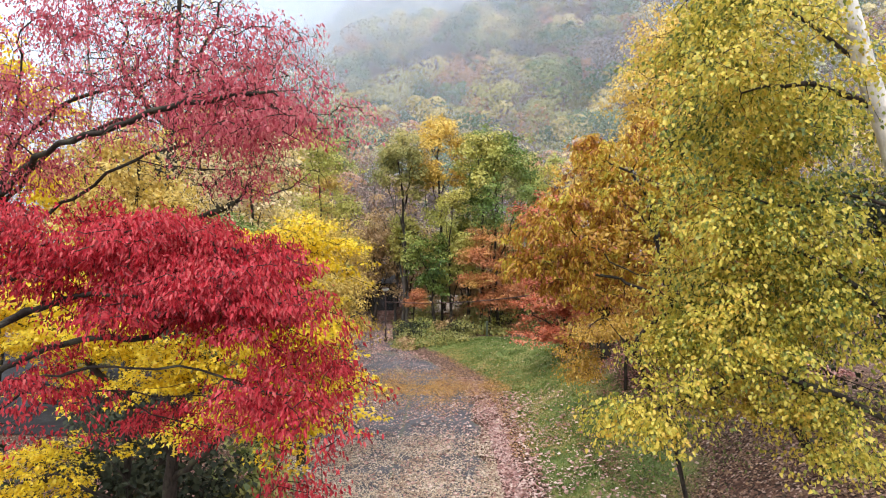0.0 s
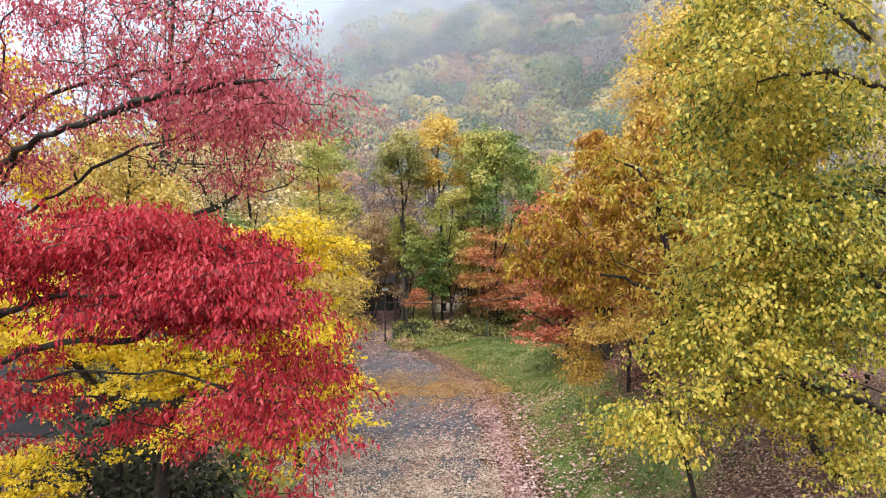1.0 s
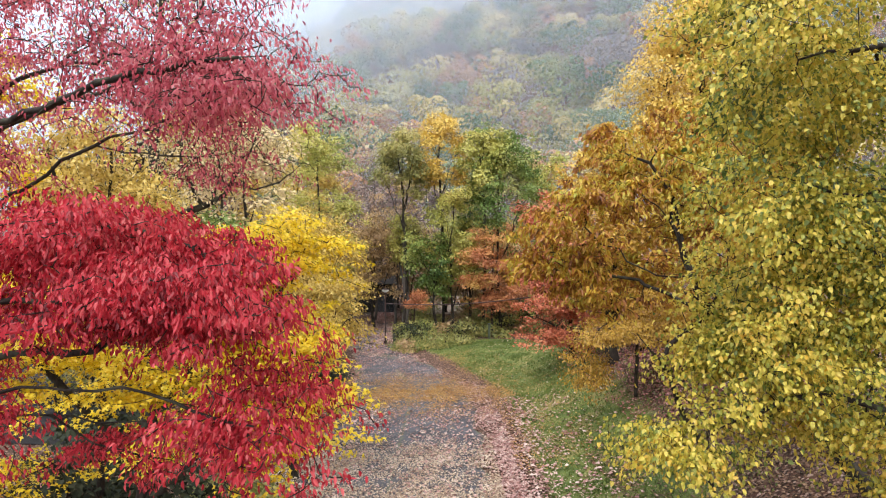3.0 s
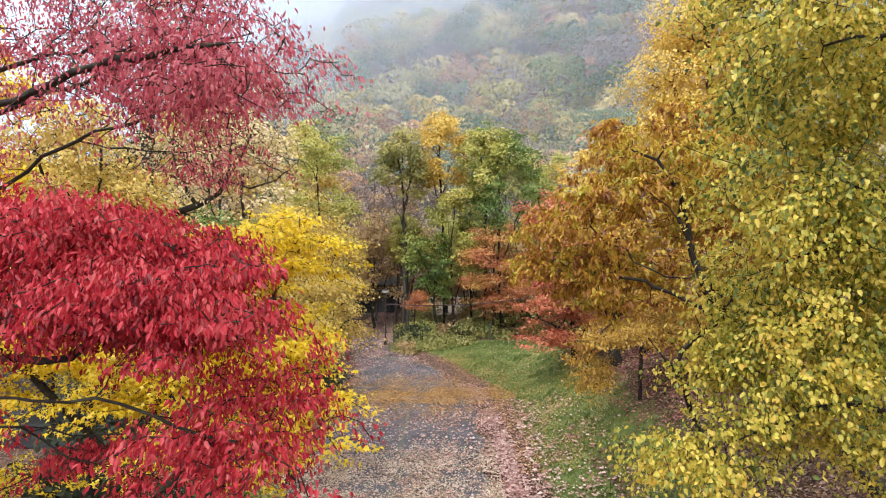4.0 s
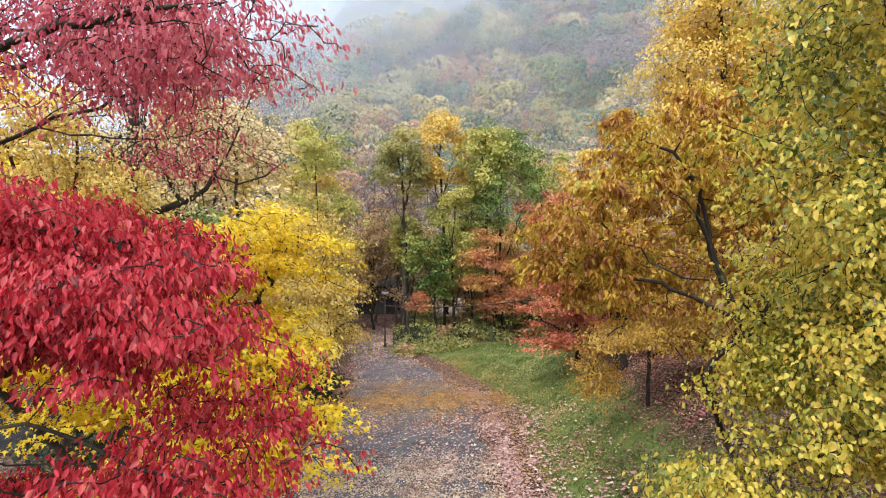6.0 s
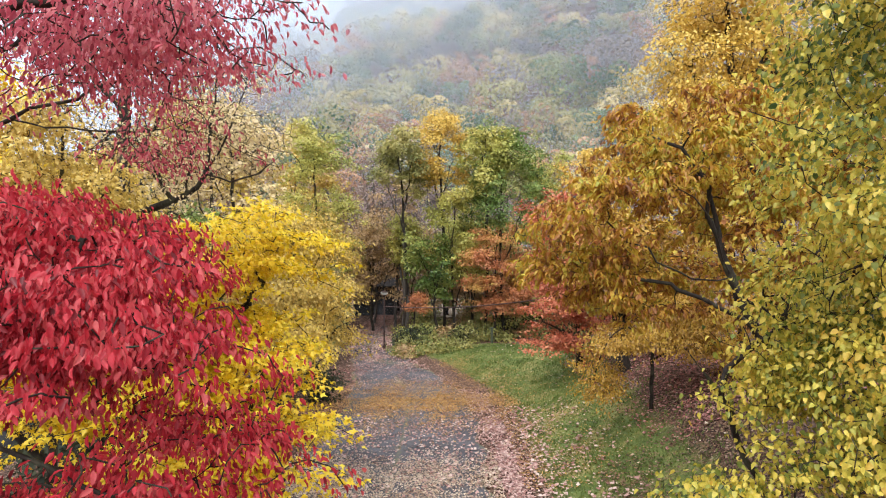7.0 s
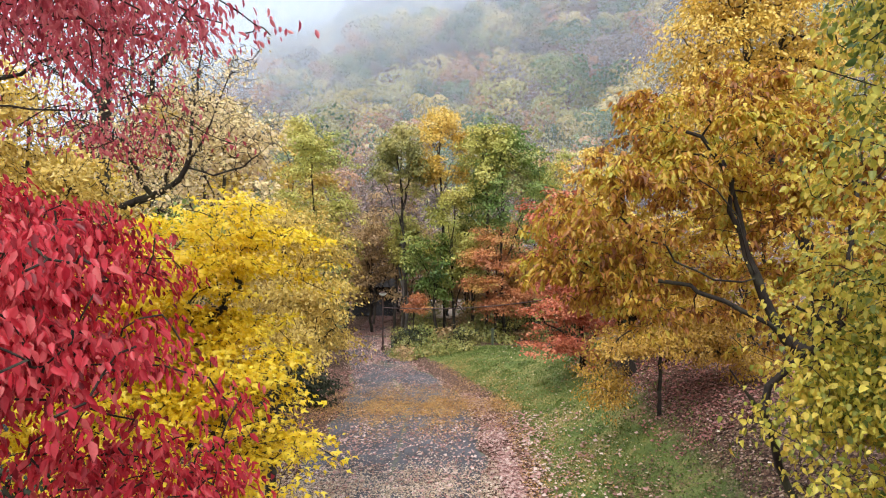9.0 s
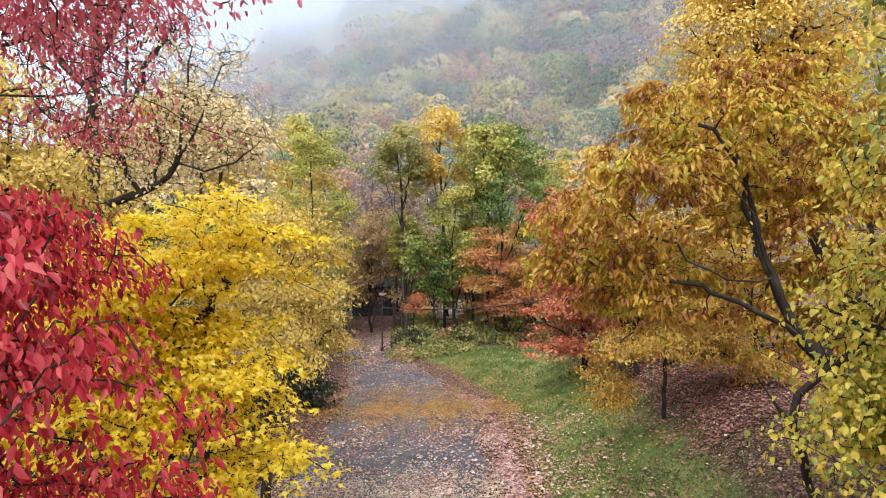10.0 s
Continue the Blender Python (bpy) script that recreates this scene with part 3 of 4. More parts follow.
# ---- near trees ----
tree("red_tree", "tree with crimson drooping leaves and dark spreading limbs", 21,
     [g(-4.7, 5.8, -0.1), (-4.5, 5.7, 2.2), (-4.2, 5.5, 4.0), (-3.9, 5.3, 4.9), (-3.6, 5.2, 5.7)],
     [[(-4.2, 5.5, 4.2), (-3.65, 5.0, 4.55), (-3.3, 5.0, 4.75), (-3.0, 5.0, 5.1), (-2.4, 4.9, 5.35)],
      [(-3.9, 5.3, 4.9), (-3.0, 5.1, 5.2), (-2.3, 4.9, 5.35), (-1.6, 4.7, 5.2)],
      [(-4.2, 5.5, 4.0), (-3.2, 5.1, 4.4), (-2.4, 5.0, 4.5), (-1.85, 4.9, 4.72), (-1.3, 4.7, 4.75)],
      [(-4.4, 5.6, 3.6), (-3.36, 5.0, 4.05), (-2.7, 5.0, 4.0), (-1.78, 4.9, 4.0), (-1.1, 4.6, 3.9)],
      [(-4.4, 5.6, 3.4), (-3.26, 5.0, 3.95), (-2.8, 4.95, 3.63), (-2.5, 4.9, 3.3), (-2.2, 4.9, 3.1)],
      [(-4.1, 5.4, 4.4), (-3.3, 4.8, 4.7), (-2.6, 4.5, 4.85), (-1.9, 4.4, 4.8)],
      [(-4.2, 5.5, 3.9), (-3.0, 4.9, 4.2), (-2.0, 4.6, 4.3), (-1.1, 4.3, 4.15)],
      [(-2.7, 5.0, 4.0), (-2.2, 5.0, 3.8), (-1.7, 5.0, 3.65)]],
     [(-2.4, 4.9, 5.2, 1.15, 0.95, 0.34, 1.4), (-1.5, 4.6, 4.95, 0.8, 0.6, 0.36, 1.6), (-1.35, 4.7, 4.25, 0.55, 0.5, 0.34, 0.5), (-0.98, 4.25, 4.15, 0.38, 0.4, 0.34, 0.75), (-1.0, 4.7, 4.4, 0.28, 0.35, 0.26, 0.6), (-1.7, 5.1, 3.75, 0.7, 0.6, 0.36, 0.22), (-3.35, 4.8, 4.22, 0.6, 0.5, 0.16, 0.9),
      (-1.6, 4.8, 3.5, 0.65, 0.5, 0.34, 0.2), (-2.9, 4.8, 3.6, 0.9, 0.8, 0.4, 0.12), (-3.3, 4.9, 5.45, 0.7, 0.8, 0.2, 0.7), (-2.3, 4.6, 4.85, 1.0, 0.6, 0.16, 0.8)],
     0.075, 1750, 25, "oval", 0.046, RED, droop=0.75, spread=0.055, flat=0.5, face=0.5, hollow=0.2, sprays=170, reach=0.19, thick=0.09, gap=0.2, power=1.5, tip=0.004, wob=0.018)

# Upper red crown on its own tree, its colour paled for sky glare.
tree("pink_red_tree", "tree with thin red leaves, coloured pale pink for sky glare, on long slender dark limbs", 26,
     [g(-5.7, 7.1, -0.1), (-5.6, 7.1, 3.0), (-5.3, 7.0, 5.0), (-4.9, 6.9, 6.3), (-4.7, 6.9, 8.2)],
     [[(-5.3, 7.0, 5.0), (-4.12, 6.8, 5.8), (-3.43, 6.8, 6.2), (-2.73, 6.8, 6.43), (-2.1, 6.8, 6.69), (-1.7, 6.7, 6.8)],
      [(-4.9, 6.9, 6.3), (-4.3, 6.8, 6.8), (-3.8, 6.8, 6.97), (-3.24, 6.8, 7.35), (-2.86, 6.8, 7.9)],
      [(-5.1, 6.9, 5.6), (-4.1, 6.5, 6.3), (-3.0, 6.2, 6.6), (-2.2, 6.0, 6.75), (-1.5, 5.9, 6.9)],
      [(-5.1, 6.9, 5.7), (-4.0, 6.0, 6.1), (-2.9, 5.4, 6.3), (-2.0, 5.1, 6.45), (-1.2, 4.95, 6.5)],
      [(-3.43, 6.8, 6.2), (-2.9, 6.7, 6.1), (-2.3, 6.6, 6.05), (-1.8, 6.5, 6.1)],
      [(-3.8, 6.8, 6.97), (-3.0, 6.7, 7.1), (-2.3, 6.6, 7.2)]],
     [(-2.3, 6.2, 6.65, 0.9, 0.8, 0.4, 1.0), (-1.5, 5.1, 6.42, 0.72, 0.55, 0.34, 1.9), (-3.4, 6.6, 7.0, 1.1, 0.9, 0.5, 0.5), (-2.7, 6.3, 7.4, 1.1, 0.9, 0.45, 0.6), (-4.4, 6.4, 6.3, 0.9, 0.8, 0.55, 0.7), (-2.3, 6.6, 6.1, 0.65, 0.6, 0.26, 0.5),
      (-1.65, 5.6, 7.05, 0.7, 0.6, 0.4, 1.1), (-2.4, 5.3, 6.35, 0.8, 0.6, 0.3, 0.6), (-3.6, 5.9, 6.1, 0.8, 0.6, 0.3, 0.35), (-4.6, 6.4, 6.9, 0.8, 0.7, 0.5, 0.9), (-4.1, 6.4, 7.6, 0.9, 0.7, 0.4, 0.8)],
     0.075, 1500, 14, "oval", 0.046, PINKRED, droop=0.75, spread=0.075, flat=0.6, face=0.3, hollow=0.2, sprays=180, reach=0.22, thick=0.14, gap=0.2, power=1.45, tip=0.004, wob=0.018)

tree("birch_tree", "white-barked birch with yellow and green heart-shaped leaves", 22,
     [g(5.6, 5.4, -0.1), (4.75, 5.2, 3.0), (3.9, 5.0, 5.3), (3.23, 4.9, 7.2), (2.8, 4.9, 8.6)],
     [[(4.4, 5.1, 3.9), (3.5, 5.2, 4.9), (2.8, 5.2, 5.2), (2.1, 5.3, 5.0)],
      [(4.7, 5.1, 3.1), (3.5, 5.3, 3.9), (2.7, 5.3, 4.1), (2.0, 5.4, 3.8)],
      [(3.75, 5.0, 5.6), (3.3, 5.05, 5.65), (2.9, 5.1, 5.55), (2.4, 5.2, 5.7)],
      [(3.5, 4.95, 6.4), (3.0, 5.0, 6.55), (2.5, 5.1, 6.5)],
      [(3.4, 4.9, 6.7), (2.7, 5.2, 7.4), (2.2, 5.3, 7.5)]],
     [(2.6, 5.2, 6.6, 0.95, 1.0, 0.7), (2.65, 5.3, 5.5, 0.8, 0.9, 0.6), (2.62, 5.4, 4.5, 0.72, 0.85, 0.5), (2.15, 5.95, 4.4, 0.38, 0.3, 0.3, 1.3), (1.9, 5.4, 3.8, 0.52, 0.45, 0.36, 1.1), (2.6, 5.6, 3.95, 0.6, 0.5, 0.3, 0.9), (3.6, 5.6, 3.5, 0.6, 0.6, 0.45, 0.9), (3.4, 5.5, 5.0, 1.0, 0.9, 1.0, 1.2), (3.4, 5.4, 3.7, 0.8, 0.7, 0.4, 0.6),
      (2.9, 5.6, 7.7, 1.1, 1.0, 0.6, 0.7), (3.6, 5.9, 6.6, 0.9, 0.8, 0.8, 0.6), (2.75, 6.2, 4.6, 0.6, 0.6, 0.8, 0.9), (3.0, 6.2, 6.0, 0.7, 0.6, 0.8, 0.9)],
     0.08, 2700, 26, "heart", 0.041, BIRCHLEAF, bark=BARK_BIRCH, limb_bark=BARK_DARK, droop=0.5, spread=0.065, flat=0.7, face=0.5, hollow=0.1, sprays=320, reach=0.18, thick=0.45, gap=0.2, power=1.35, tip=0.003, wob=0.01, stem=0.11)

tree("yellow_maple_tree", "broad maple with bright yellow lobed leaves", 23,
     [g(-4.0, 8.8, -0.1), (-3.9, 8.7, 1.6), (-3.7, 8.6, 3.0), (-3.4, 8.5, 4.6)],
     [[(-3.9, 8.7, 1.8), (-3.0, 8.2, 2.7), (-2.4, 7.8, 3.4), (-1.9, 7.6, 3.6)],
      [(-3.7, 8.6, 3.0), (-2.8, 8.4, 4.0), (-2.0, 8.2, 4.6)],
      [(-3.8, 8.6, 2.4), (-4.6, 8.3, 3.4), (-5.3, 8.2, 4.2)],
      [(-3.9, 8.7, 1.3), (-4.5, 8.1, 1.9), (-4.9, 7.8, 2.3)]],
     [(-2.15, 8.1, 5.25, 0.85, 0.9, 0.42, 1.6), (-2.05, 7.8, 4.6, 0.7, 0.6, 0.4, 1.6), (-1.95, 7.6, 3.4, 0.95, 0.9, 0.42, 1.3), (-3.3, 8.3, 4.6, 1.1, 1.1, 0.5), (-5.0, 8.0, 2.4, 0.9, 0.7, 0.4, 1.1),
      (-5.4, 8.5, 4.4, 1.1, 1.1, 0.7, 0.7), (-2.7, 8.1, 4.5, 0.9, 0.8, 0.5, 1.2), (-2.1, 7.6, 3.95, 0.75, 0.6, 0.4, 1.5), (-2.7, 7.6, 3.4, 0.8, 0.8, 0.3, 0.5), (-3.8, 8.0, 3.75, 1.0, 0.9, 0.35, 0.6), (-4.9, 8.2, 3.9, 0.8, 0.8, 0.6, 0.9), (-1.55, 7.25, 3.55, 0.5, 0.45, 0.2, 1.6), (-2.45, 7.5, 4.9, 0.6, 0.5, 0.35, 1.0), (-2.0, 7.7, 4.25, 0.7, 0.5, 0.3, 1.2)],
     0.1, 2500, 24, "maple", 0.064, YELLOW, droop=0.22, spread=0.075, flat=0.3, face=1.6, hollow=0.45, sprays=190, reach=0.27, thick=0.08, gap=0.22)

tree("ochre_tree", "spreading tree with drooping ochre and copper leaves", 24,
     [g(6.3, 9.2, -0.1), (5.7, 9.1, 2.0), (4.5, 8.95, 3.5), (3.6, 8.9, 4.2), (3.28, 8.9, 4.88), (3.2, 9.1, 5.5), (3.1, 9.3, 6.2)],
     [[(3.28, 8.9, 4.8), (2.85, 8.8, 4.85), (2.45, 8.8, 5.05), (2.08, 8.8, 5.27), (1.85, 8.8, 5.5)],
      [(3.55, 8.9, 4.3), (3.1, 8.8, 4.55), (2.5, 8.95, 4.75), (2.1, 9.1, 4.85), (1.6, 9.3, 4.95)],
      [(3.5, 8.9, 5.4), (3.0, 9.1, 6.1), (2.6, 9.3, 6.5)],
      [(3.8, 8.9, 4.1), (4.4, 9.2, 5.0), (4.8, 9.6, 5.9)],
      [(4.4, 9.0, 3.2), (3.6, 8.8, 3.9), (3.0, 8.8, 4.25)],
      [(3.5, 8.8, 4.9), (2.9, 8.6, 5.5), (2.5, 8.7, 6.0)]],
     [(1.95, 9.2, 5.6, 0.9, 1.1, 0.55), (3.2, 9.8, 6.6, 1.2, 1.3, 0.65), (1.62, 9.3, 5.05, 0.6, 0.8, 0.3, 1.4), (2.6, 9.6, 4.75, 0.85, 0.6, 0.4, 1.0), (4.0, 9.5, 5.4, 1.2, 1.0, 0.8), (3.4, 9.8, 4.4, 0.9, 0.6, 0.4, 0.8),
      (4.9, 10, 6.2, 1.0, 1.1, 0.9), (2.6, 9.3, 6.0, 0.8, 1.0, 0.5), (5.2, 9.8, 4.4, 1.1, 1.0, 0.8), (2.1, 8.7, 4.9, 0.8, 0.4, 0.3, 0.45), (2.0, 9.3, 4.6, 0.5, 0.5, 0.2, 0.4)],
     0.095, 3600, 12, "oval", 0.084, COPPER, droop=0.55, spread=0.08, flat=0.5, face=0.9, hollow=0.4, sprays=260, reach=0.18, thick=0.12, whorl=0.8, power=1.5, wob=0.03)

tree("forked_tree", "small tree with a leaning forked lichen-spotted stem", 25,
     [g(3.0, 6.6, -0.1), (2.55, 6.5, 2.8), (2.15, 6.4, 3.78), (1.92, 6.15, 4.15), (1.72, 5.98, 4.35), (1.63, 5.92, 4.46)],
     [[(1.95, 6.2, 4.1), (2.03, 6.25, 4.3), (2.2, 6.25, 4.5), (2.6, 6.2, 4.7)]],
     [(2.3, 6.2, 4.75, 0.35, 0.3, 0.2)],
     0.024, 40, 9, "heart", 0.045, BIRCHLEAF, bark=BARK_DARK, droop=0.5, spread=0.12)

# ---- second row ----
tree("pale_gold_tree", "feathery tree with pale gold leaves beside the lane", 31,
     [g(-3.4, 14.6), (-3.3, 14.5, 2.4), (-3.1, 14.3, 4.5), (-3.0, 14.3, 6.2)],
     [[(-3.3, 14.5, 2.2), (-2.6, 14.0, 3.2), (-2.0, 13.6, 3.7)], [(-3.2, 14.4, 3.4), (-2.5, 14.0, 4.6)]],
     [(-2.8, 13.8, 4.8, 0.9, 1.1, 1.1, 1.3), (-2.55, 13.5, 3.7, 0.8, 0.9, 0.6, 1.3), (-3.3, 14.5, 5.7, 0.7, 0.9, 0.6), (-4.0, 14.4, 4.5, 0.9, 1, 1.2)],
     0.09, 1300, 28, "blade", 0.07, PALEGOLD, droop=0.4, spread=0.11, flat=0.5, hollow=0.3, sprays=120, reach=0.28, thick=0.25)
tree("crab_apple_tree", "half-bare crab apple with crooked dark limbs", 32,
     [g(-5.05, 11.25), (-5.0, 11.25, 3.5), (-4.73, 11.15, 5.46), (-4.28, 11.15, 5.83), (-3.87, 11.15, 6.0), (-3.58, 11.15, 6.32), (-3.51, 11.15, 7.0), (-3.38, 11.15, 7.89)],
     [[(-3.6, 11.15, 6.28), (-3.15, 11.05, 6.18), (-2.77, 11.05, 6.28), (-2.38, 11.05, 6.63)], [(-3.87, 11.15, 6.0), (-3.78, 11.05, 6.54), (-3.96, 11.05, 7.27)], [(-3.6, 11.15, 6.28), (-3.24, 11.05, 6.82), (-2.97, 11.05, 7.54)], [(-3.96, 11.15, 5.78), (-4.23, 10.95, 6.28), (-4.41, 10.85, 6.9)], [(-4.68, 11.15, 5.2), (-3.96, 10.85, 5.29), (-3.51, 10.75, 5.2)]],
     [(-3.42, 11.15, 7.08, 0.8, 0.8, 0.7), (-3.15, 11.15, 7.71, 0.6, 0.6, 0.6, 0.6), (-2.66, 11.15, 7.18, 0.35, 0.5, 0.6, 0.4), (-4.32, 11.05, 6.73, 0.9, 0.9, 0.7), (-2.61, 11.05, 6.63, 0.5, 0.6, 0.4, 0.5), (-3.87, 10.75, 5.46, 0.7, 0.8, 0.4, 0.5)],
     0.06, 1050, 6, "heart", 0.05, CREAM, leafless=0.4, droop=0.3, spread=0.08, gap=0.2, wob=0.022, sprays=120, reach=0.22, thick=0.4, tip=0.005)
tree("gold_tree", "slender tree with thin golden leaves beside the crab apple", 39,
     [g(-5.3, 10.2), (-5.2, 10.1, 3.0), (-5.0, 9.9, 5.0), (-4.9, 9.8, 6.6)],
     [[(-5.1, 10.0, 4.4), (-4.6, 9.7, 5.3), (-4.2, 9.5, 5.9)], [(-5.0, 9.9, 5.0), (-5.5, 9.7, 5.9), (-5.7, 9.6, 6.5)]],
     [(-4.45, 9.6, 5.95, 0.55, 0.5, 0.4, 1.2), (-5.2, 9.6, 6.4, 0.7, 0.5, 0.4), (-4.4, 9.5, 5.4, 0.6, 0.5, 0.28), (-5.6, 9.6, 5.7, 0.7, 0.5, 0.4), (-5.1, 9.6, 6.95, 0.7, 0.5, 0.4)],
     0.06, 760, 16, "blade", 0.07, PALEGOLD, droop=0.3, spread=0.09, flat=0.5, sprays=75, reach=0.22, thick=0.18)
tree("tall_dark_tree", "tall dark-trunked tree with sparse reddish upper twigs", 33,
     [g(-5.9, 12.9), (-5.8, 12.9, 4), (-5.75, 12.9, 7), (-5.6, 12.9, 10), (-5.4, 12.9, 12)],
     [[(-5.8, 12.9, 6.5), (-5.0, 12.8, 7.6), (-4.4, 12.7, 8.8)], [(-5.7, 12.9, 7.4), (-6.5, 12.8, 8.6), (-7.0, 12.7, 9.8)], [(-5.7, 12.9, 8.4), (-5.0, 12.9, 9.6), (-4.6, 12.9, 10.6)]],
     [(-4.8, 12.8, 8.7, 1.0, 1, 1), (-6.6, 12.8, 9, 1.2, 1, 1.2), (-5.5, 12.9, 10.5, 1.5, 1.2, 1.2), (-6.8, 12.8, 7, 0.9, 0.9, 0.8)],
     0.12, 1000, 4, "heart", 0.06, CREAM, leafless=0.5, droop=0.3, spread=0.12, gap=0.25, wob=0.03, power=1.9)
tree("tall_yellow_tree", "tall slender tree with golden yellow leaves", 34,
     [g(7.6, 12.8), (6.8, 12.6, 3.4), (5.5, 12.3, 6), (4.9, 12.2, 7.6), (4.7, 12.2, 10)],
     [[(5.3, 12.3, 6.4), (4.6, 12.1, 7.3), (4.0, 12, 8.2)], [(4.9, 12.2, 7.4), (5.5, 12.3, 8.6)]],
     [(4.1, 12, 8.3, 0.75, 1, 0.6), (4.8, 12.3, 9.3, 1.0, 1, 0.8), (4.7, 12, 7.6, 1.0, 1, 0.6), (5.9, 12.3, 8.6, 1, 1, 0.9), (4.0, 12, 7.3, 0.6, 0.8, 0.4)],
     0.11, 1100, 24, "blade", 0.075, AMBER, droop=0.35, spread=0.11, flat=0.6, sprays=130, reach=0.24, thick=0.3)
tree("bronze_tree", "small weeping tree with bronze leaves on a dark stem", 35,
     [g(5.1, 17, -0.1), g(5.1, 17, 0.8), (5.12, 17, 2.7), (5.2, 17, 3.8)],
     [[(5.1, 17, 2.4), (5.7, 16.9, 2.75), (6.5, 16.9, 2.75)], [(5.1, 17, 2.8), (4.5, 16.8, 3.3), (3.9, 16.7, 2.9), (3.6, 16.6, 2.2)]],
     [(4.5, 16.8, 3.1, 1.0, 1, 0.5), (3.8, 16.6, 2.1, 0.5, 0.8, 0.5), (5.9, 17, 3.1, 1.1, 1, 0.5), (5.2, 17, 3.9, 1.1, 1, 0.5), (7.0, 17, 2.8, 0.8, 0.9, 0.5), (6.3, 17.2, 3.7, 1.1, 0.9, 0.5)],
     0.045, 1100, 24, "blade", 0.075, BRONZE, droop=0.5, spread=0.12, flat=0.35, sprays=90, reach=0.3)
tree("coral_maple_tree", "spreading maple with coral red leaves in layers", 36,
     [g(4.9, 24.2, -0.1), (4.9, 24.2, 1.6), (4.8, 24.1, 2.8), (4.8, 24.2, 4.2)],
     [[(4.9, 24.2, 1.5), (4.2, 24, 2.3), (3.5, 24, 2.6)], [(4.9, 24.2, 1.7), (5.6, 24, 2.6), (6.2, 24, 3.0)]],
     [(3.7, 24, 3.0, 1.1, 1.2, 0.7), (5.2, 24, 3.1, 1.3, 1.2, 0.8), (4.6, 24.4, 4.3, 1.3, 1, 0.8), (6.3, 24.6, 5.2, 1.8, 1.5, 1.6), (3.9, 24, 2.1, 1.0, 1.0, 0.5), (4.8, 23.8, 1.7, 1.1, 0.9, 0.4), (5.9, 23.9, 2.6, 1.1, 0.9, 0.5)],
     0.1, 950, 20, "clump", 0.1, CORAL, droop=0.1, spread=0.15, flat=0.25, sprays=80, reach=0.4, thick=0.12)
tree("orange_maple_tree", "orange-red maple with layered sprays at the lawn's end", 37,
     [g(2.8, 36.6, -0.1), (2.8, 36.6, 2.4), (2.9, 36.6, 5.8)],
     [[(2.8, 36.6, 2.2), (2.0, 36.4, 3.4)], [(2.8, 36.6, 3.2), (3.6, 36.4, 4.2)]],
     [(2.7, 36.2, 6.1, 1.0, 1.0, 0.4), (2.0, 36.2, 5.0, 0.9, 1, 0.4), (3.4, 36.2, 4.5, 1.1, 1, 0.4), (2.4, 36.1, 3.5, 1.3, 1, 0.4), (4.1, 36.3, 3.0, 1.1, 1, 0.5), (2.6, 36.2, 2.3, 1.2, 1.0, 0.5)],
     0.07, 700, 18, "clump", 0.12, ORANGE, droop=0.1, spread=0.2, flat=0.2, sprays=60, reach=0.42, thick=0.08)
tree("red_shrub", "small bright red-orange shrub beside the far lane", 38, [g(-1.75, 36.2), g(-1.75, 36.2, 0.8), g(-1.7, 36.2, 2.2)], [],
     [(-1.5, 36.2, 2.5, 0.4, 0.4, 0.25), (-1.85, 36.1, 2.1, 0.35, 0.35, 0.2), (-1.2, 36.1, 2.0, 0.35, 0.35, 0.2)], 0.04, 120, 18, "clump", 0.1, ORANGE, spread=0.14, category="shrub")


def broad(name, label, seed, x, y, top, width, low, foliage, twigs=420, per=17, size=0.155, lobes=12, bark=None, leafless=0.0, foot=0.085, lean=0.0, leaf="clump", group="", spread=0.17):
    """A middle-distance tree: a rising trunk with limbs and a crown of several lobes between the heights low and top."""
    rng = np.random.default_rng(seed + 1000)
    z0 = float(land(x, y))
    h = top - low
    crown = []
    for i in range(lobes):
        f = (i + rng.uniform(0.2, 0.8)) / lobes
        s = width * rng.uniform(0.17, 0.26)
        r = 0.5 * width * math.sqrt(max(0.05, 1 - ((f - 0.42) / 0.64) ** 2))
        a = 2.4 * i + rng.uniform(-0.5, 0.5)
        off = max(0.1 * width, r - 0.6 * s)
        crown.append((x + lean * f + off * math.cos(a), y + 0.8 * off * math.sin(a), low + h * (0.05 + 0.9 * f) - 0.1 * s, s, s, min(0.72 * s, 0.24 * h) + 0.1, rng.uniform(0.6, 1.3)))
    stem = [(x - lean * 0.8, y, z0 - 0.1), (x - lean * 0.3 + rng.normal() * 0.15, y, z0 + 0.45 * (low - z0) + 0.3), (x + rng.normal() * 0.15, y, low + 0.3 * h), (x + lean * 0.7, y, low + 0.85 * h)]
    limbs = []
    for c in crown[1::2][:5]:
        zs = max(z0 + 0.5 * (low - z0), c[2] - 0.5 * h - 0.5)
        limbs.append([(x, y, zs), ((x + c[0]) / 2, (y + c[1]) / 2, 0.45 * zs + 0.55 * c[2]), c[:3]])
    return tree(name, label, seed, stem, limbs, crown, foot, twigs, per, leaf, size, foliage, bark=bark or BARK_DARK, spread=spread, flat=0.5, droop=0.25, gap=0.5, tip=0.009, leafless=leafless,
                hollow=0.45, group=group, wob=0.06, sprays=max(24, twigs // 9), reach=0.075 * width + 0.1, thick=0.5, outward=1.2, face=0.8)


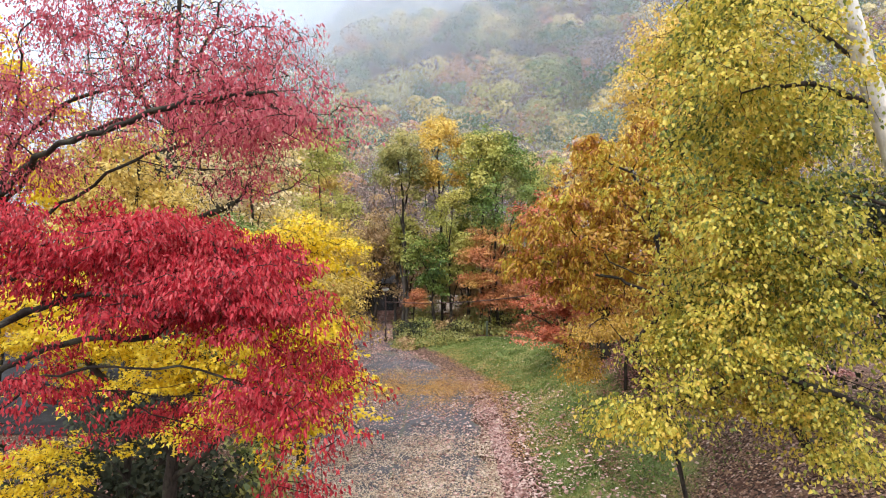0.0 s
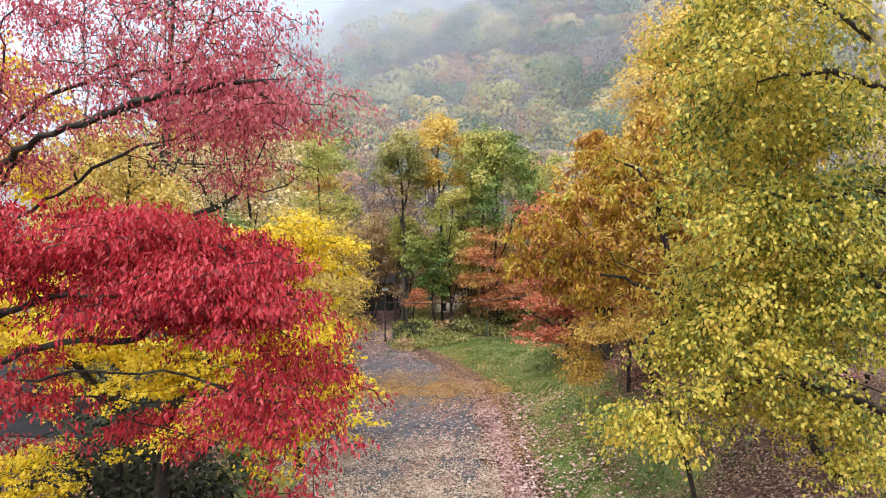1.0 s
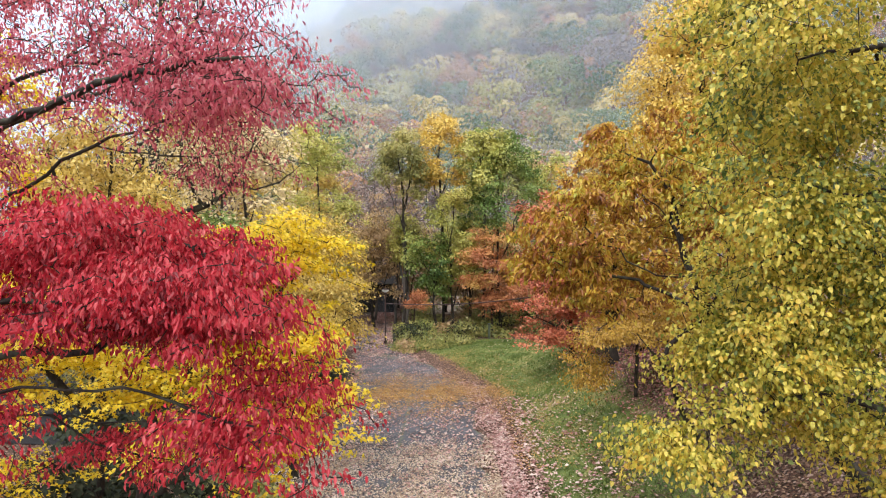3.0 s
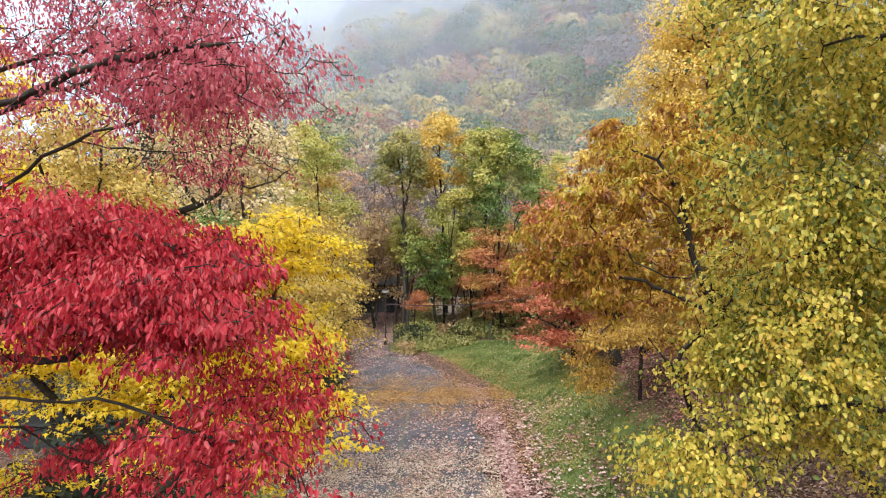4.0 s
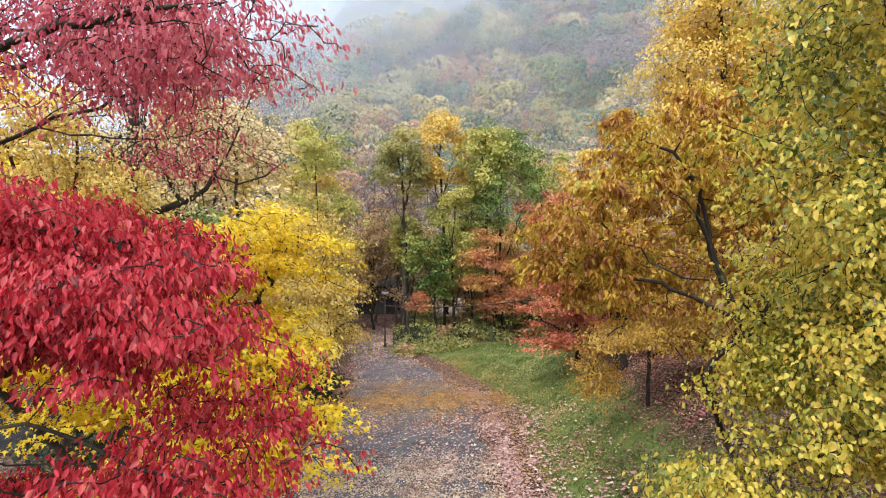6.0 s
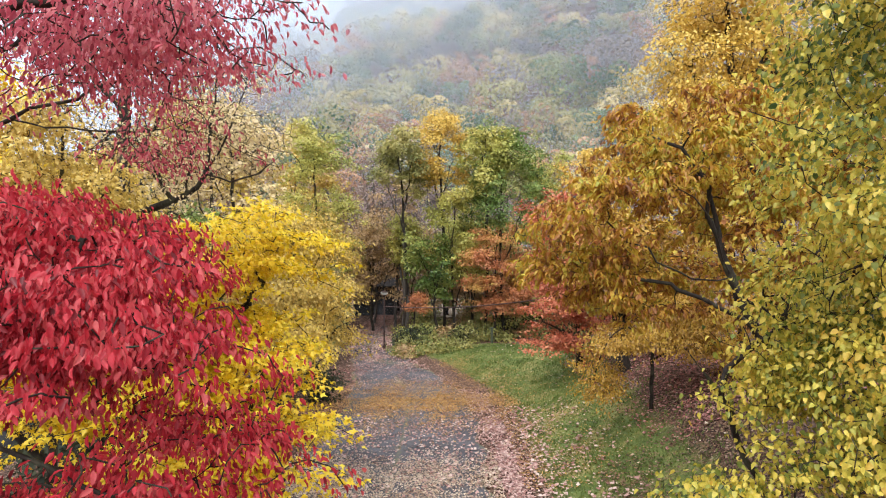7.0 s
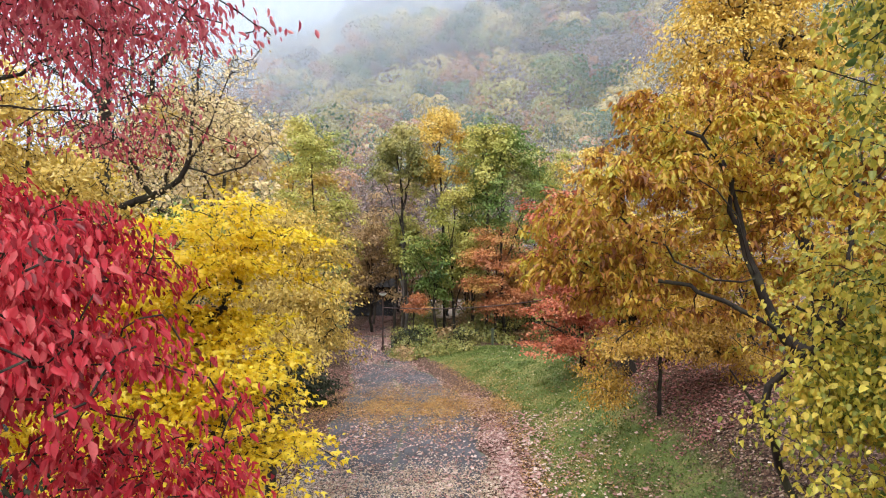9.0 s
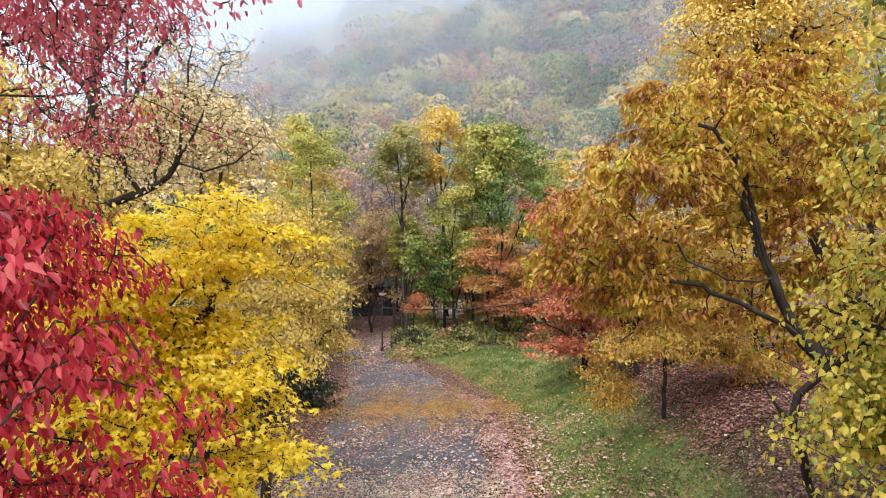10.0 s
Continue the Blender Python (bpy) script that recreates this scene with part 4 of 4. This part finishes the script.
W = "woodland trees"
for i, (x, y, top, wide, kind, hue) in enumerate([(-6.6, 43, 6.5, 3.4, "brown", BROWN), (1.4, 43, 6.4, 3.6, "brown", BROWN), (3.6, 41.5, 5.4, 3.2, "orange", ORANGE), (6.6, 38, 6.2, 3.6, "lime", LIME),
                                                  (0.2, 48, 8.0, 4.6, "olive", OLIVE), (7.8, 42, 8.0, 4.4, "orange", ORANGE), (-3.6, 50, 8.6, 4.6, "brown", BROWN), (-9.0, 39, 9.0, 4.4, "gold", PALEGOLD)]):
    broad(kind + "_tree", "low-branched understorey tree with " + {"lime": "yellow-green", "gold": "pale gold"}.get(kind, kind) + " leaves", 90 + i, x, y, top, wide, 1.2, hue, twigs=300, per=16, group=W)
broad("olive_tree", "round-crowned tree with olive green leaves", 41, -2.5, 38, 12.9, 3.2, 8.3, OLIVE, group=W)
broad("amber_tree", "tall tree with amber orange crown", 42, -0.1, 39, 13.8, 3.5, 9.4, AMBER, group=W)
broad("green_tree", "dense green tree with yellowing top", 43, 3.5, 38, 12.8, 4.9, 6.2, GREEN, twigs=700, lobes=14, group=W)
broad("lime_tree", "yellow-green crown before the green tree", 74, 2.3, 37.2, 12.2, 3.0, 9.4, LIME, twigs=300, group=W)
broad("lime_tree", "yellow-green tree behind the green one", 44, 6.4, 42, 13.2, 3.8, 6.0, LIME, group=W)
broad("lime_tree", "thin yellow-green tree over the undergrowth", 45, 0.6, 37.5, 9.4, 3.6, 3.0, LIME, per=16, leafless=0.15, group=W)
broad("green_tree", "slim light green tree with leaning stem", 46, -0.7, 37, 6.6, 2.6, 3.0, GREEN, twigs=260, lean=-0.6, group=W)
broad("yellow_tree", "yellow-green tree beside the lane's end", 47, -7.4, 36, 12.7, 4.6, 3.0, LIME, twigs=950, lobes=18, group=W)
broad("bare_tree", "nearly bare grey-mauve tree", 48, -4.9, 44, 12.4, 4.2, 3.5, MAUVE, per=5, twigs=700, leafless=0.35, size=0.16, bark=BARK_GREY, group=W)
broad("bare_tree", "nearly bare grey tree with few brown leaves", 49, -3.4, 43, 10.5, 3.4, 3.5, BROWN, per=6, twigs=600, leafless=0.35, size=0.16, bark=BARK_GREY, group=W)
broad("brown_tree", "brown-leaved tree over the lane's end", 50, -4.6, 41, 7.4, 4.2, 2.4, BROWN, twigs=480, group=W)
broad("olive_tree", "olive-brown small tree beside the lane", 51, -6.2, 30, 6.0, 3.0, 0.8, OLIVE, twigs=480, group=W)
broad("lime_tree", "brown and yellow tree behind the undergrowth", 52, 2.4, 46, 9.4, 5.4, 2.4, LIME, twigs=480, group=W)
broad("coral_tree", "pinkish red tree behind the ochre tree", 53, 6.0, 33, 9.0, 3.8, 2.5, CORAL, twigs=400, group=W)
broad("gold_tree", "tall pale gold tree behind the crab apple", 54, -8.6, 24, 11.0, 4.8, 4.4, PALEGOLD, per=16, twigs=600, lobes=14, group=W)
broad("gold_tree", "pale gold half-bare tree", 55, -6.4, 20, 9.8, 3.8, 4.0, CREAM, per=12, twigs=550, leafless=0.2, size=0.14, group=W)
broad("yellow_tree", "bright yellow tree at the yard", 56, -11.5, 19, 8.8, 5.4, 2.6, YELLOW, twigs=450, lobes=14, group=W)
broad("yellow_tree", "tall yellow tree beyond the yard", 73, -14.8, 20, 13.0, 5.0, 4.6, YELLOW, twigs=360, lobes=14, group=W)
broad("yellow_tree", "yellow tree behind the crab apple", 57, -8.2, 16, 8.0, 3.6, 3.2, PALEGOLD, twigs=480, size=0.13, group=W)
broad("green_tree", "green shrub-like tree behind the crab apple", 58, -7.0, 17.5, 6.8, 3.6, 2.8, GREEN, twigs=380, size=0.14, group=W)
broad("bare_tree", "bare grey tree beyond the yard", 76, -12.8, 22, 15.5, 5.6, 6.5, CREAM, per=3, twigs=600, leafless=0.6, size=0.12, bark=BARK_GREY, group=W)
broad("bare_tree", "bare tree against the pale sky", 59, -9.4, 21, 15.0, 5.0, 6.0, CREAM, per=3, twigs=700, leafless=0.5, size=0.12, group=W)
broad("bronze_tree", "thick-stemmed bronze tree on the bank", 75, 5.6, 20.8, 6.4, 3.0, 3.5, BRONZE, foot=0.17, group=W)
broad("ochre_tree", "ochre tree on the leafy bank", 60, 9.0, 20, 9.0, 5.4, 2.4, COPPER, twigs=600, size=0.16, lobes=14, group=W)
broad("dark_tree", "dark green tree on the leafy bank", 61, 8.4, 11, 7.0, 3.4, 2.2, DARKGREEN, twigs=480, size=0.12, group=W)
broad("yellow_tree", "yellow tree beyond the leafy bank", 62, 11.5, 26, 13.0, 6.0, 3.6, AMBER, twigs=600, lobes=14, group=W)
broad("brown_tree", "brown-orange understorey tree in the woodland", 63, 4.8, 44, 7.6, 4.2, 1.8, ORANGE, twigs=420, group=W)
broad("brown_tree", "rusty understorey tree by the lane's end", 64, -2.2, 46, 7.4, 4.0, 2.0, BROWN, twigs=420, group=W)
broad("lime_tree", "slim yellow-green tree with a grey stem", 65, -2.5, 40, 8.4, 1.8, 3.8, LIME, twigs=240, bark=BARK_GREY, foot=0.2, group=W)
broad("lime_tree", "slim yellow-green tree in the wood", 66, 1.7, 40, 9.6, 2.4, 2.6, LIME, twigs=340, group=W)
broad("brown_tree", "brown woodland tree behind the shed", 67, -7.2, 48, 9.0, 5.0, 2.6, BROWN, twigs=480, group=W)
broad("mauve_tree", "mauve-grey tree in the far woodland", 68, -5.4, 53, 12.5, 5.0, 3.4, MAUVE, twigs=500, per=14, size=0.24, group=W)
broad("mauve_tree", "grey-brown tree in the far woodland", 69, -1.6, 54, 12.5, 5.4, 3.4, MAUVE, twigs=500, per=14, size=0.24, group=W)
broad("olive_tree", "olive woodland tree further up", 70, 5.2, 53, 13.5, 5.6, 3.4, OLIVE, twigs=500, per=18, size=0.24, group=W)
broad("gold_tree", "golden woodland tree further up", 71, -10.5, 45, 14.0, 5.6, 4.0, PALEGOLD, twigs=500, per=18, size=0.24, group=W)
broad("gold_tree", "golden woodland tree behind the bank", 72, 10.0, 46, 13.5, 5.6, 3.0, AMBER, twigs=500, per=18, size=0.24, group=W)

# ---- undergrowth ----
rng = np.random.default_rng(77)
for i in range(72):
    x = rng.uniform(-2.3, 8.0)
    row = (0, 0, 1, 2, 3)[i % 5]
    y = 35.0 + 0.1 * (x - 2) + 2.6 * row + rng.uniform(0, 2.4)
    h = rng.uniform(0.4, 1.25) * (1 + 0.6 * row)
    tree("bush", "low wild undergrowth bush at the lawn's edge", 200 + i, [g(x, y, -0.05), g(x, y, 0.3 * h), g(x + 0.1, y, 0.7 * h)], [],
         [(x, y, float(land(x, y)) + 0.45 * h, 0.95, 0.7, 0.5 * h)], 0.02, 18, 26, "clump", 0.13, [WEED, OLIVE, WEED, DARKGREEN, OLIVE, BROWN, LIME][i % 7], spread=0.2, gap=0.3, category="bush", group="undergrowth", hollow=0.0)
for i in range(22):
    x = rng.uniform(-2.3, 0.9)
    y = rng.uniform(31.6, 35.0) + 0.25 * x
    h = rng.uniform(0.25, 0.7)
    tree("bush", "low straggling brush between lane and lawn", 400 + i, [g(x, y, -0.05), g(x, y, 0.3 * h), g(x + 0.1, y, 0.7 * h)], [],
         [(x, y, float(land(x, y)) + 0.45 * h, 0.6, 0.5, 0.5 * h)], 0.015, 18, 20, "clump", 0.11, [WEED, OLIVE, WEED, BROWN][i % 4], spread=0.16, gap=0.3, category="bush", group="undergrowth", hollow=0.0)
# The near-black bushes are added to put under-tree shade into colour.
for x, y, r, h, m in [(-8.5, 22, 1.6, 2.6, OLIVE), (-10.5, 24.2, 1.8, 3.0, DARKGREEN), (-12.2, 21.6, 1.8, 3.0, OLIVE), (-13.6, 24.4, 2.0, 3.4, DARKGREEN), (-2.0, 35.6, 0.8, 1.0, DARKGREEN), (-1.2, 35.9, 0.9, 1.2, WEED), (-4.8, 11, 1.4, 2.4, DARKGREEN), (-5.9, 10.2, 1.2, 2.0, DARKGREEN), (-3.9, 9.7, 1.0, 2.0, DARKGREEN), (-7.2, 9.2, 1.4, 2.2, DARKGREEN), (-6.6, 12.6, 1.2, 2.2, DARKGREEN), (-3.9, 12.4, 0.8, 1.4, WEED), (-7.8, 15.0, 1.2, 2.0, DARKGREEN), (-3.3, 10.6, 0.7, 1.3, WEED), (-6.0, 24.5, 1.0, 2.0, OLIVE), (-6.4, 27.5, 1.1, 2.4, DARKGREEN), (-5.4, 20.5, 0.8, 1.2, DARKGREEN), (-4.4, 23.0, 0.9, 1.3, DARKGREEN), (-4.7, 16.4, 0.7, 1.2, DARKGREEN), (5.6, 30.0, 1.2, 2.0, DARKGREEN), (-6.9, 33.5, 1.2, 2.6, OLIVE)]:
    tree("bush", "low bush under the trees, the near-black ones coloured as shade", 300 + int(y * 10), [g(x, y, -0.05), g(x, y, 0.3 * h), g(x + 0.1, y, 0.7 * h)], [],
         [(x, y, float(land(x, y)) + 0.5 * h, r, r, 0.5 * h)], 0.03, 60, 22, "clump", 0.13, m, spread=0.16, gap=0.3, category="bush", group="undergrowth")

# ---- far woods on the hillside ----
WOOD = [leaf_mat("hill_" + k, c, 0.09, 0.9, 0.15, 0.8, 2.4) for k, c in (
    ("green", [(0.05, 0.1, 0.05), (0.13, 0.19, 0.09), (0.26, 0.3, 0.13)]), ("olive", [(0.16, 0.17, 0.08), (0.3, 0.29, 0.12), (0.46, 0.42, 0.18)]),
    ("rust", [(0.2, 0.1, 0.07), (0.42, 0.22, 0.12), (0.55, 0.34, 0.18)]), ("gold", [(0.3, 0.25, 0.1), (0.52, 0.43, 0.18), (0.64, 0.52, 0.24)]), ("grey", [(0.1, 0.1, 0.1), (0.2, 0.17, 0.16), (0.3, 0.25, 0.22)]))]
rng = np.random.default_rng(5)
spots = [(2.0, 90, 3), (10.5, 84, 1), (19.0, 88, 3), (-9.0, 80, 1), (26.0, 92, 0), (5.5, 100, 2)]
while len(spots) < 800:
    y = 66 + 182 * rng.random() ** 0.85
    x = rng.uniform(-0.45, 0.78) * y + rng.normal() * 4
    if all((x - a) ** 2 + (y - b) ** 2 > (2.8 + 0.008 * y) ** 2 for a, b, _ in spots):
        spots.append((x, y, rng.choice(5, p=[0.2, 0.3, 0.12, 0.28, 0.1])))
for k in range(5):
    A, X, N, S = [], [], [], []
    for x, y, kind in spots:
        if kind != k:
            continue
        z0, R = float(land(x, y)), rng.uniform(3.2, 5.8)
        H = R * rng.uniform(1.7, 2.6)
        n = 180 if x > 0.45 * y else 700 if y < 105 else 380 if y < 160 else 190
        lob = [(0, 0, 0.75 * H, 0.75 * R)] + [(math.cos(2.4 * i) * R * rng.uniform(0.35, 0.6), math.sin(2.4 * i) * R * rng.uniform(0.35, 0.6), H * rng.uniform(0.6, 1.05), R * rng.uniform(0.3, 0.5)) for i in range(7)]
        pick = np.array(lob)[rng.integers(0, 8, n)]
        v = unit(rng.normal(size=(n, 3)) + np.array([0, -0.25, 0.45]))
        p = pick[:, :3] + v * pick[:, 3:4] * np.array([1, 1, 0.75]) * rng.uniform(0.8, 1.08, (n, 1))
        A.append(p + np.array([x, y, z0]))
        X.append(np.cross(v, rng.normal(size=(n, 3))) + np.array([0, 0, -0.3]))
        N.append(v + rng.normal(size=(n, 3)) * 0.18)
        S.append(rng.uniform(0.7, 1.35, n) * (0.1 + 0.0041 * y) * (1.7 if x > 0.45 * y else 1))
    ob = new("far_woods", leaves("far_woods", np.concatenate(A), np.concatenate(X), np.concatenate(N), np.concatenate(S), "clump", WOOD[k]))
    tagged(ob, "misty autumn woods on the steep hillside", "woods", kind="stuff")


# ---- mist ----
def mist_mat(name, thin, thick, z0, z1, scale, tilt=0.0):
    # haze painted on see-through sheets for hanging mist, denser up the slope, in drifts
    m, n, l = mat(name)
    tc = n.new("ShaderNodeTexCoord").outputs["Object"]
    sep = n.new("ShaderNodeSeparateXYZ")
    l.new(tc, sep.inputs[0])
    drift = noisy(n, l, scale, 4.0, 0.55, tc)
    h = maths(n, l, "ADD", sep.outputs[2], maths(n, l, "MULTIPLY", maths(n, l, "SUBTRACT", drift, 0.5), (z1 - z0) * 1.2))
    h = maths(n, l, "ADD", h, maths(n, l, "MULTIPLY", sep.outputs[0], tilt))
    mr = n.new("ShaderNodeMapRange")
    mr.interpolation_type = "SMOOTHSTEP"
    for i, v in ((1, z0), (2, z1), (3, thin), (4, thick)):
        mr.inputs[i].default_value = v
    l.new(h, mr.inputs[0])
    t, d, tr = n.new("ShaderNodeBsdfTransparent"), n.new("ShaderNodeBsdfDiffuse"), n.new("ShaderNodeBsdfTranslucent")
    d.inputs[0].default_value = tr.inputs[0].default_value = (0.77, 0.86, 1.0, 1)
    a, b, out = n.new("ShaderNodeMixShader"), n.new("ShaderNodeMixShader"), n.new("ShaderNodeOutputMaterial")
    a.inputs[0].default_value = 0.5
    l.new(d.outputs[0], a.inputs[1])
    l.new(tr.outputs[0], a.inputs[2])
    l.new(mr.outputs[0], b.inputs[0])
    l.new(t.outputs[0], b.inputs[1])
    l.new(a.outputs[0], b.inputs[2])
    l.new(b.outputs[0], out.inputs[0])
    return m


# Curved sheets, one behind another, stand in for the mist's depth.
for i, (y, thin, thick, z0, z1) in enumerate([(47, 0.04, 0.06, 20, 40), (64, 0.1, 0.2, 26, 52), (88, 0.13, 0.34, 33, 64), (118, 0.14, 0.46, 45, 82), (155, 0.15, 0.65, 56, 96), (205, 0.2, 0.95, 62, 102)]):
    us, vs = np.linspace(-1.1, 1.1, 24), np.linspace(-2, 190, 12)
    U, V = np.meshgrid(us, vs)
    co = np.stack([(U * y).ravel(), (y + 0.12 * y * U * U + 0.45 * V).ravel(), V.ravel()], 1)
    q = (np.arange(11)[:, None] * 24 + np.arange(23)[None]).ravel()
    ob = new("mist", mesh_from("mist", co, np.stack([q, q + 1, q + 25, q + 24], 1), mist_mat("mist_haze_sheet", thin, thick, z0, z1, 0.02, -0.45)))
    tagged(ob, "see-through haze sheet standing in for the thin white mist drifting before the hillside", "mist", kind="structure")

# ---- posts, lamp, shed, cable ----


def part(name, bm, material, parent, label="", smooth=False):
    me = bpy.data.meshes.new(name)
    bm.to_mesh(me)
    bm.free()
    me.materials.append(material)
    if smooth:
        for f in me.polygons:
            f.use_smooth = True
    ob = new(name, me)
    ob.parent = parent
    if label:
        ob["label"] = label
    return ob


def box(bm, x, y, z, sx, sy, sz, bevel=0.01):
    r = bmesh.ops.create_cube(bm, size=1.0, matrix=Matrix.Translation((x, y, z)) @ Matrix.Diagonal((sx, sy, sz, 1)))
    if bevel:
        es = list({e for v in r["verts"] for e in v.link_edges})
        bmesh.ops.bevel(bm, geom=es, offset=bevel, segments=2, affect="EDGES")


def rod(bm, x, y, z0, z1, r0, r1, n=12):
    bmesh.ops.create_cone(bm, cap_ends=True, segments=n, radius1=r0, radius2=r1, depth=z1 - z0, matrix=Matrix.Translation((x, y, (z0 + z1) / 2)))


IRON = plain_mat("rusty_brown_iron", (0.045, 0.022, 0.02), 0.6, 0.2)
GLASSY = plain_mat("frosted_lamp_glass", (0.6, 0.62, 0.62), 0.3, 0.0, 20, 0.08)
TIMBER = plain_mat("dark_stained_timber", (0.012, 0.01, 0.01), 0.95)
POSTWOOD = plain_mat("weathered_green_post", (0.05, 0.06, 0.035), 0.8)
ROOFING = plain_mat("dark_roofing", (0.035, 0.033, 0.036), 0.7)

lamp = tagged(new("street_lamp"), "brown iron lamp post with pale lantern beside the lane", "street lamp")
lamp.location = g(-3.2, 34.0, 0.1)
bm = bmesh.new()
rod(bm, 0, 0, -0.2, 0.12, 0.11, 0.09)
rod(bm, 0, 0, 0.12, 2.75, 0.045, 0.035)
part("pole", bm, IRON, lamp)
bm = bmesh.new()
rod(bm, 0, 0, 2.75, 2.8, 0.06, 0.17)
rod(bm, 0, 0, 2.8, 2.9, 0.17, 0.2)
part("lantern", bm, GLASSY, lamp, "pale frosted lantern")
bm = bmesh.new()
rod(bm, 0, 0, 2.9, 2.98, 0.22, 0.05)
part("cap", bm, IRON, lamp)


def post(x, y, h, label):
    top = tagged(new("post"), label, "post", "posts by the lawn")
    top.location = g(x, y)
    bm = bmesh.new()
    box(bm, 0, 0, h / 2 - 0.05, 0.12, 0.12, h + 0.1, 0.015)
    part("shaft", bm, POSTWOOD, top)
    bm = bmesh.new()
    rod(bm, 0, 0, h + 0.002, h + 0.05, 0.1, 0.04, 4)
    part("cap", bm, POSTWOOD, top)
    return top


post(2.45, 34.0, 0.85, "weathered wooden post at the lawn's far edge")
post(-2.7, 33.8, 0.55, "short dark marker post near the lamp")

shed = tagged(new("shed"), "dark timber shed under the trees at the lane's end", "shed")
shed.location = g(-5.4, 49)
bm = bmesh.new()
box(bm, 0, 0, 1.1, 3.0, 2.4, 2.2)
part("wall", bm, TIMBER, shed)
bm = bmesh.new()
for s in (-1, 1):
    r = bmesh.ops.create_cube(bm, size=1.0, matrix=Matrix.Translation((0, s * 0.72, 2.55)) @ Matrix.Rotation(radians(-28 * s), 4, "X") @ Matrix.Diagonal((3.5, 1.75, 0.08, 1)))
part("roof", bm, ROOFING, shed)
bm = bmesh.new()
box(bm, 0.4, -1.22, 0.95, 0.8, 0.06, 1.85)
part("door", bm, ROOFING, shed)

cable = bpy.data.curves.new("cable", "CURVE")
cable.dimensions, cable.bevel_depth, cable.bevel_resolution = "3D", 0.028, 1
sp = cable.splines.new("POLY")
sp.points.add(30)
for i in range(31):
    f = i / 30
    sp.points[i].co = (-3.2 + 9.4 * f, 34.0 - 2.0 * f, float(land(-3.2, 34)) + 2.25 + 0.8 * f - 1.2 * f * (1 - f), 1)
cable.materials.append(IRON)
tagged(new("cable", cable), "thin dark overhead cable from the lamp post", "cable")
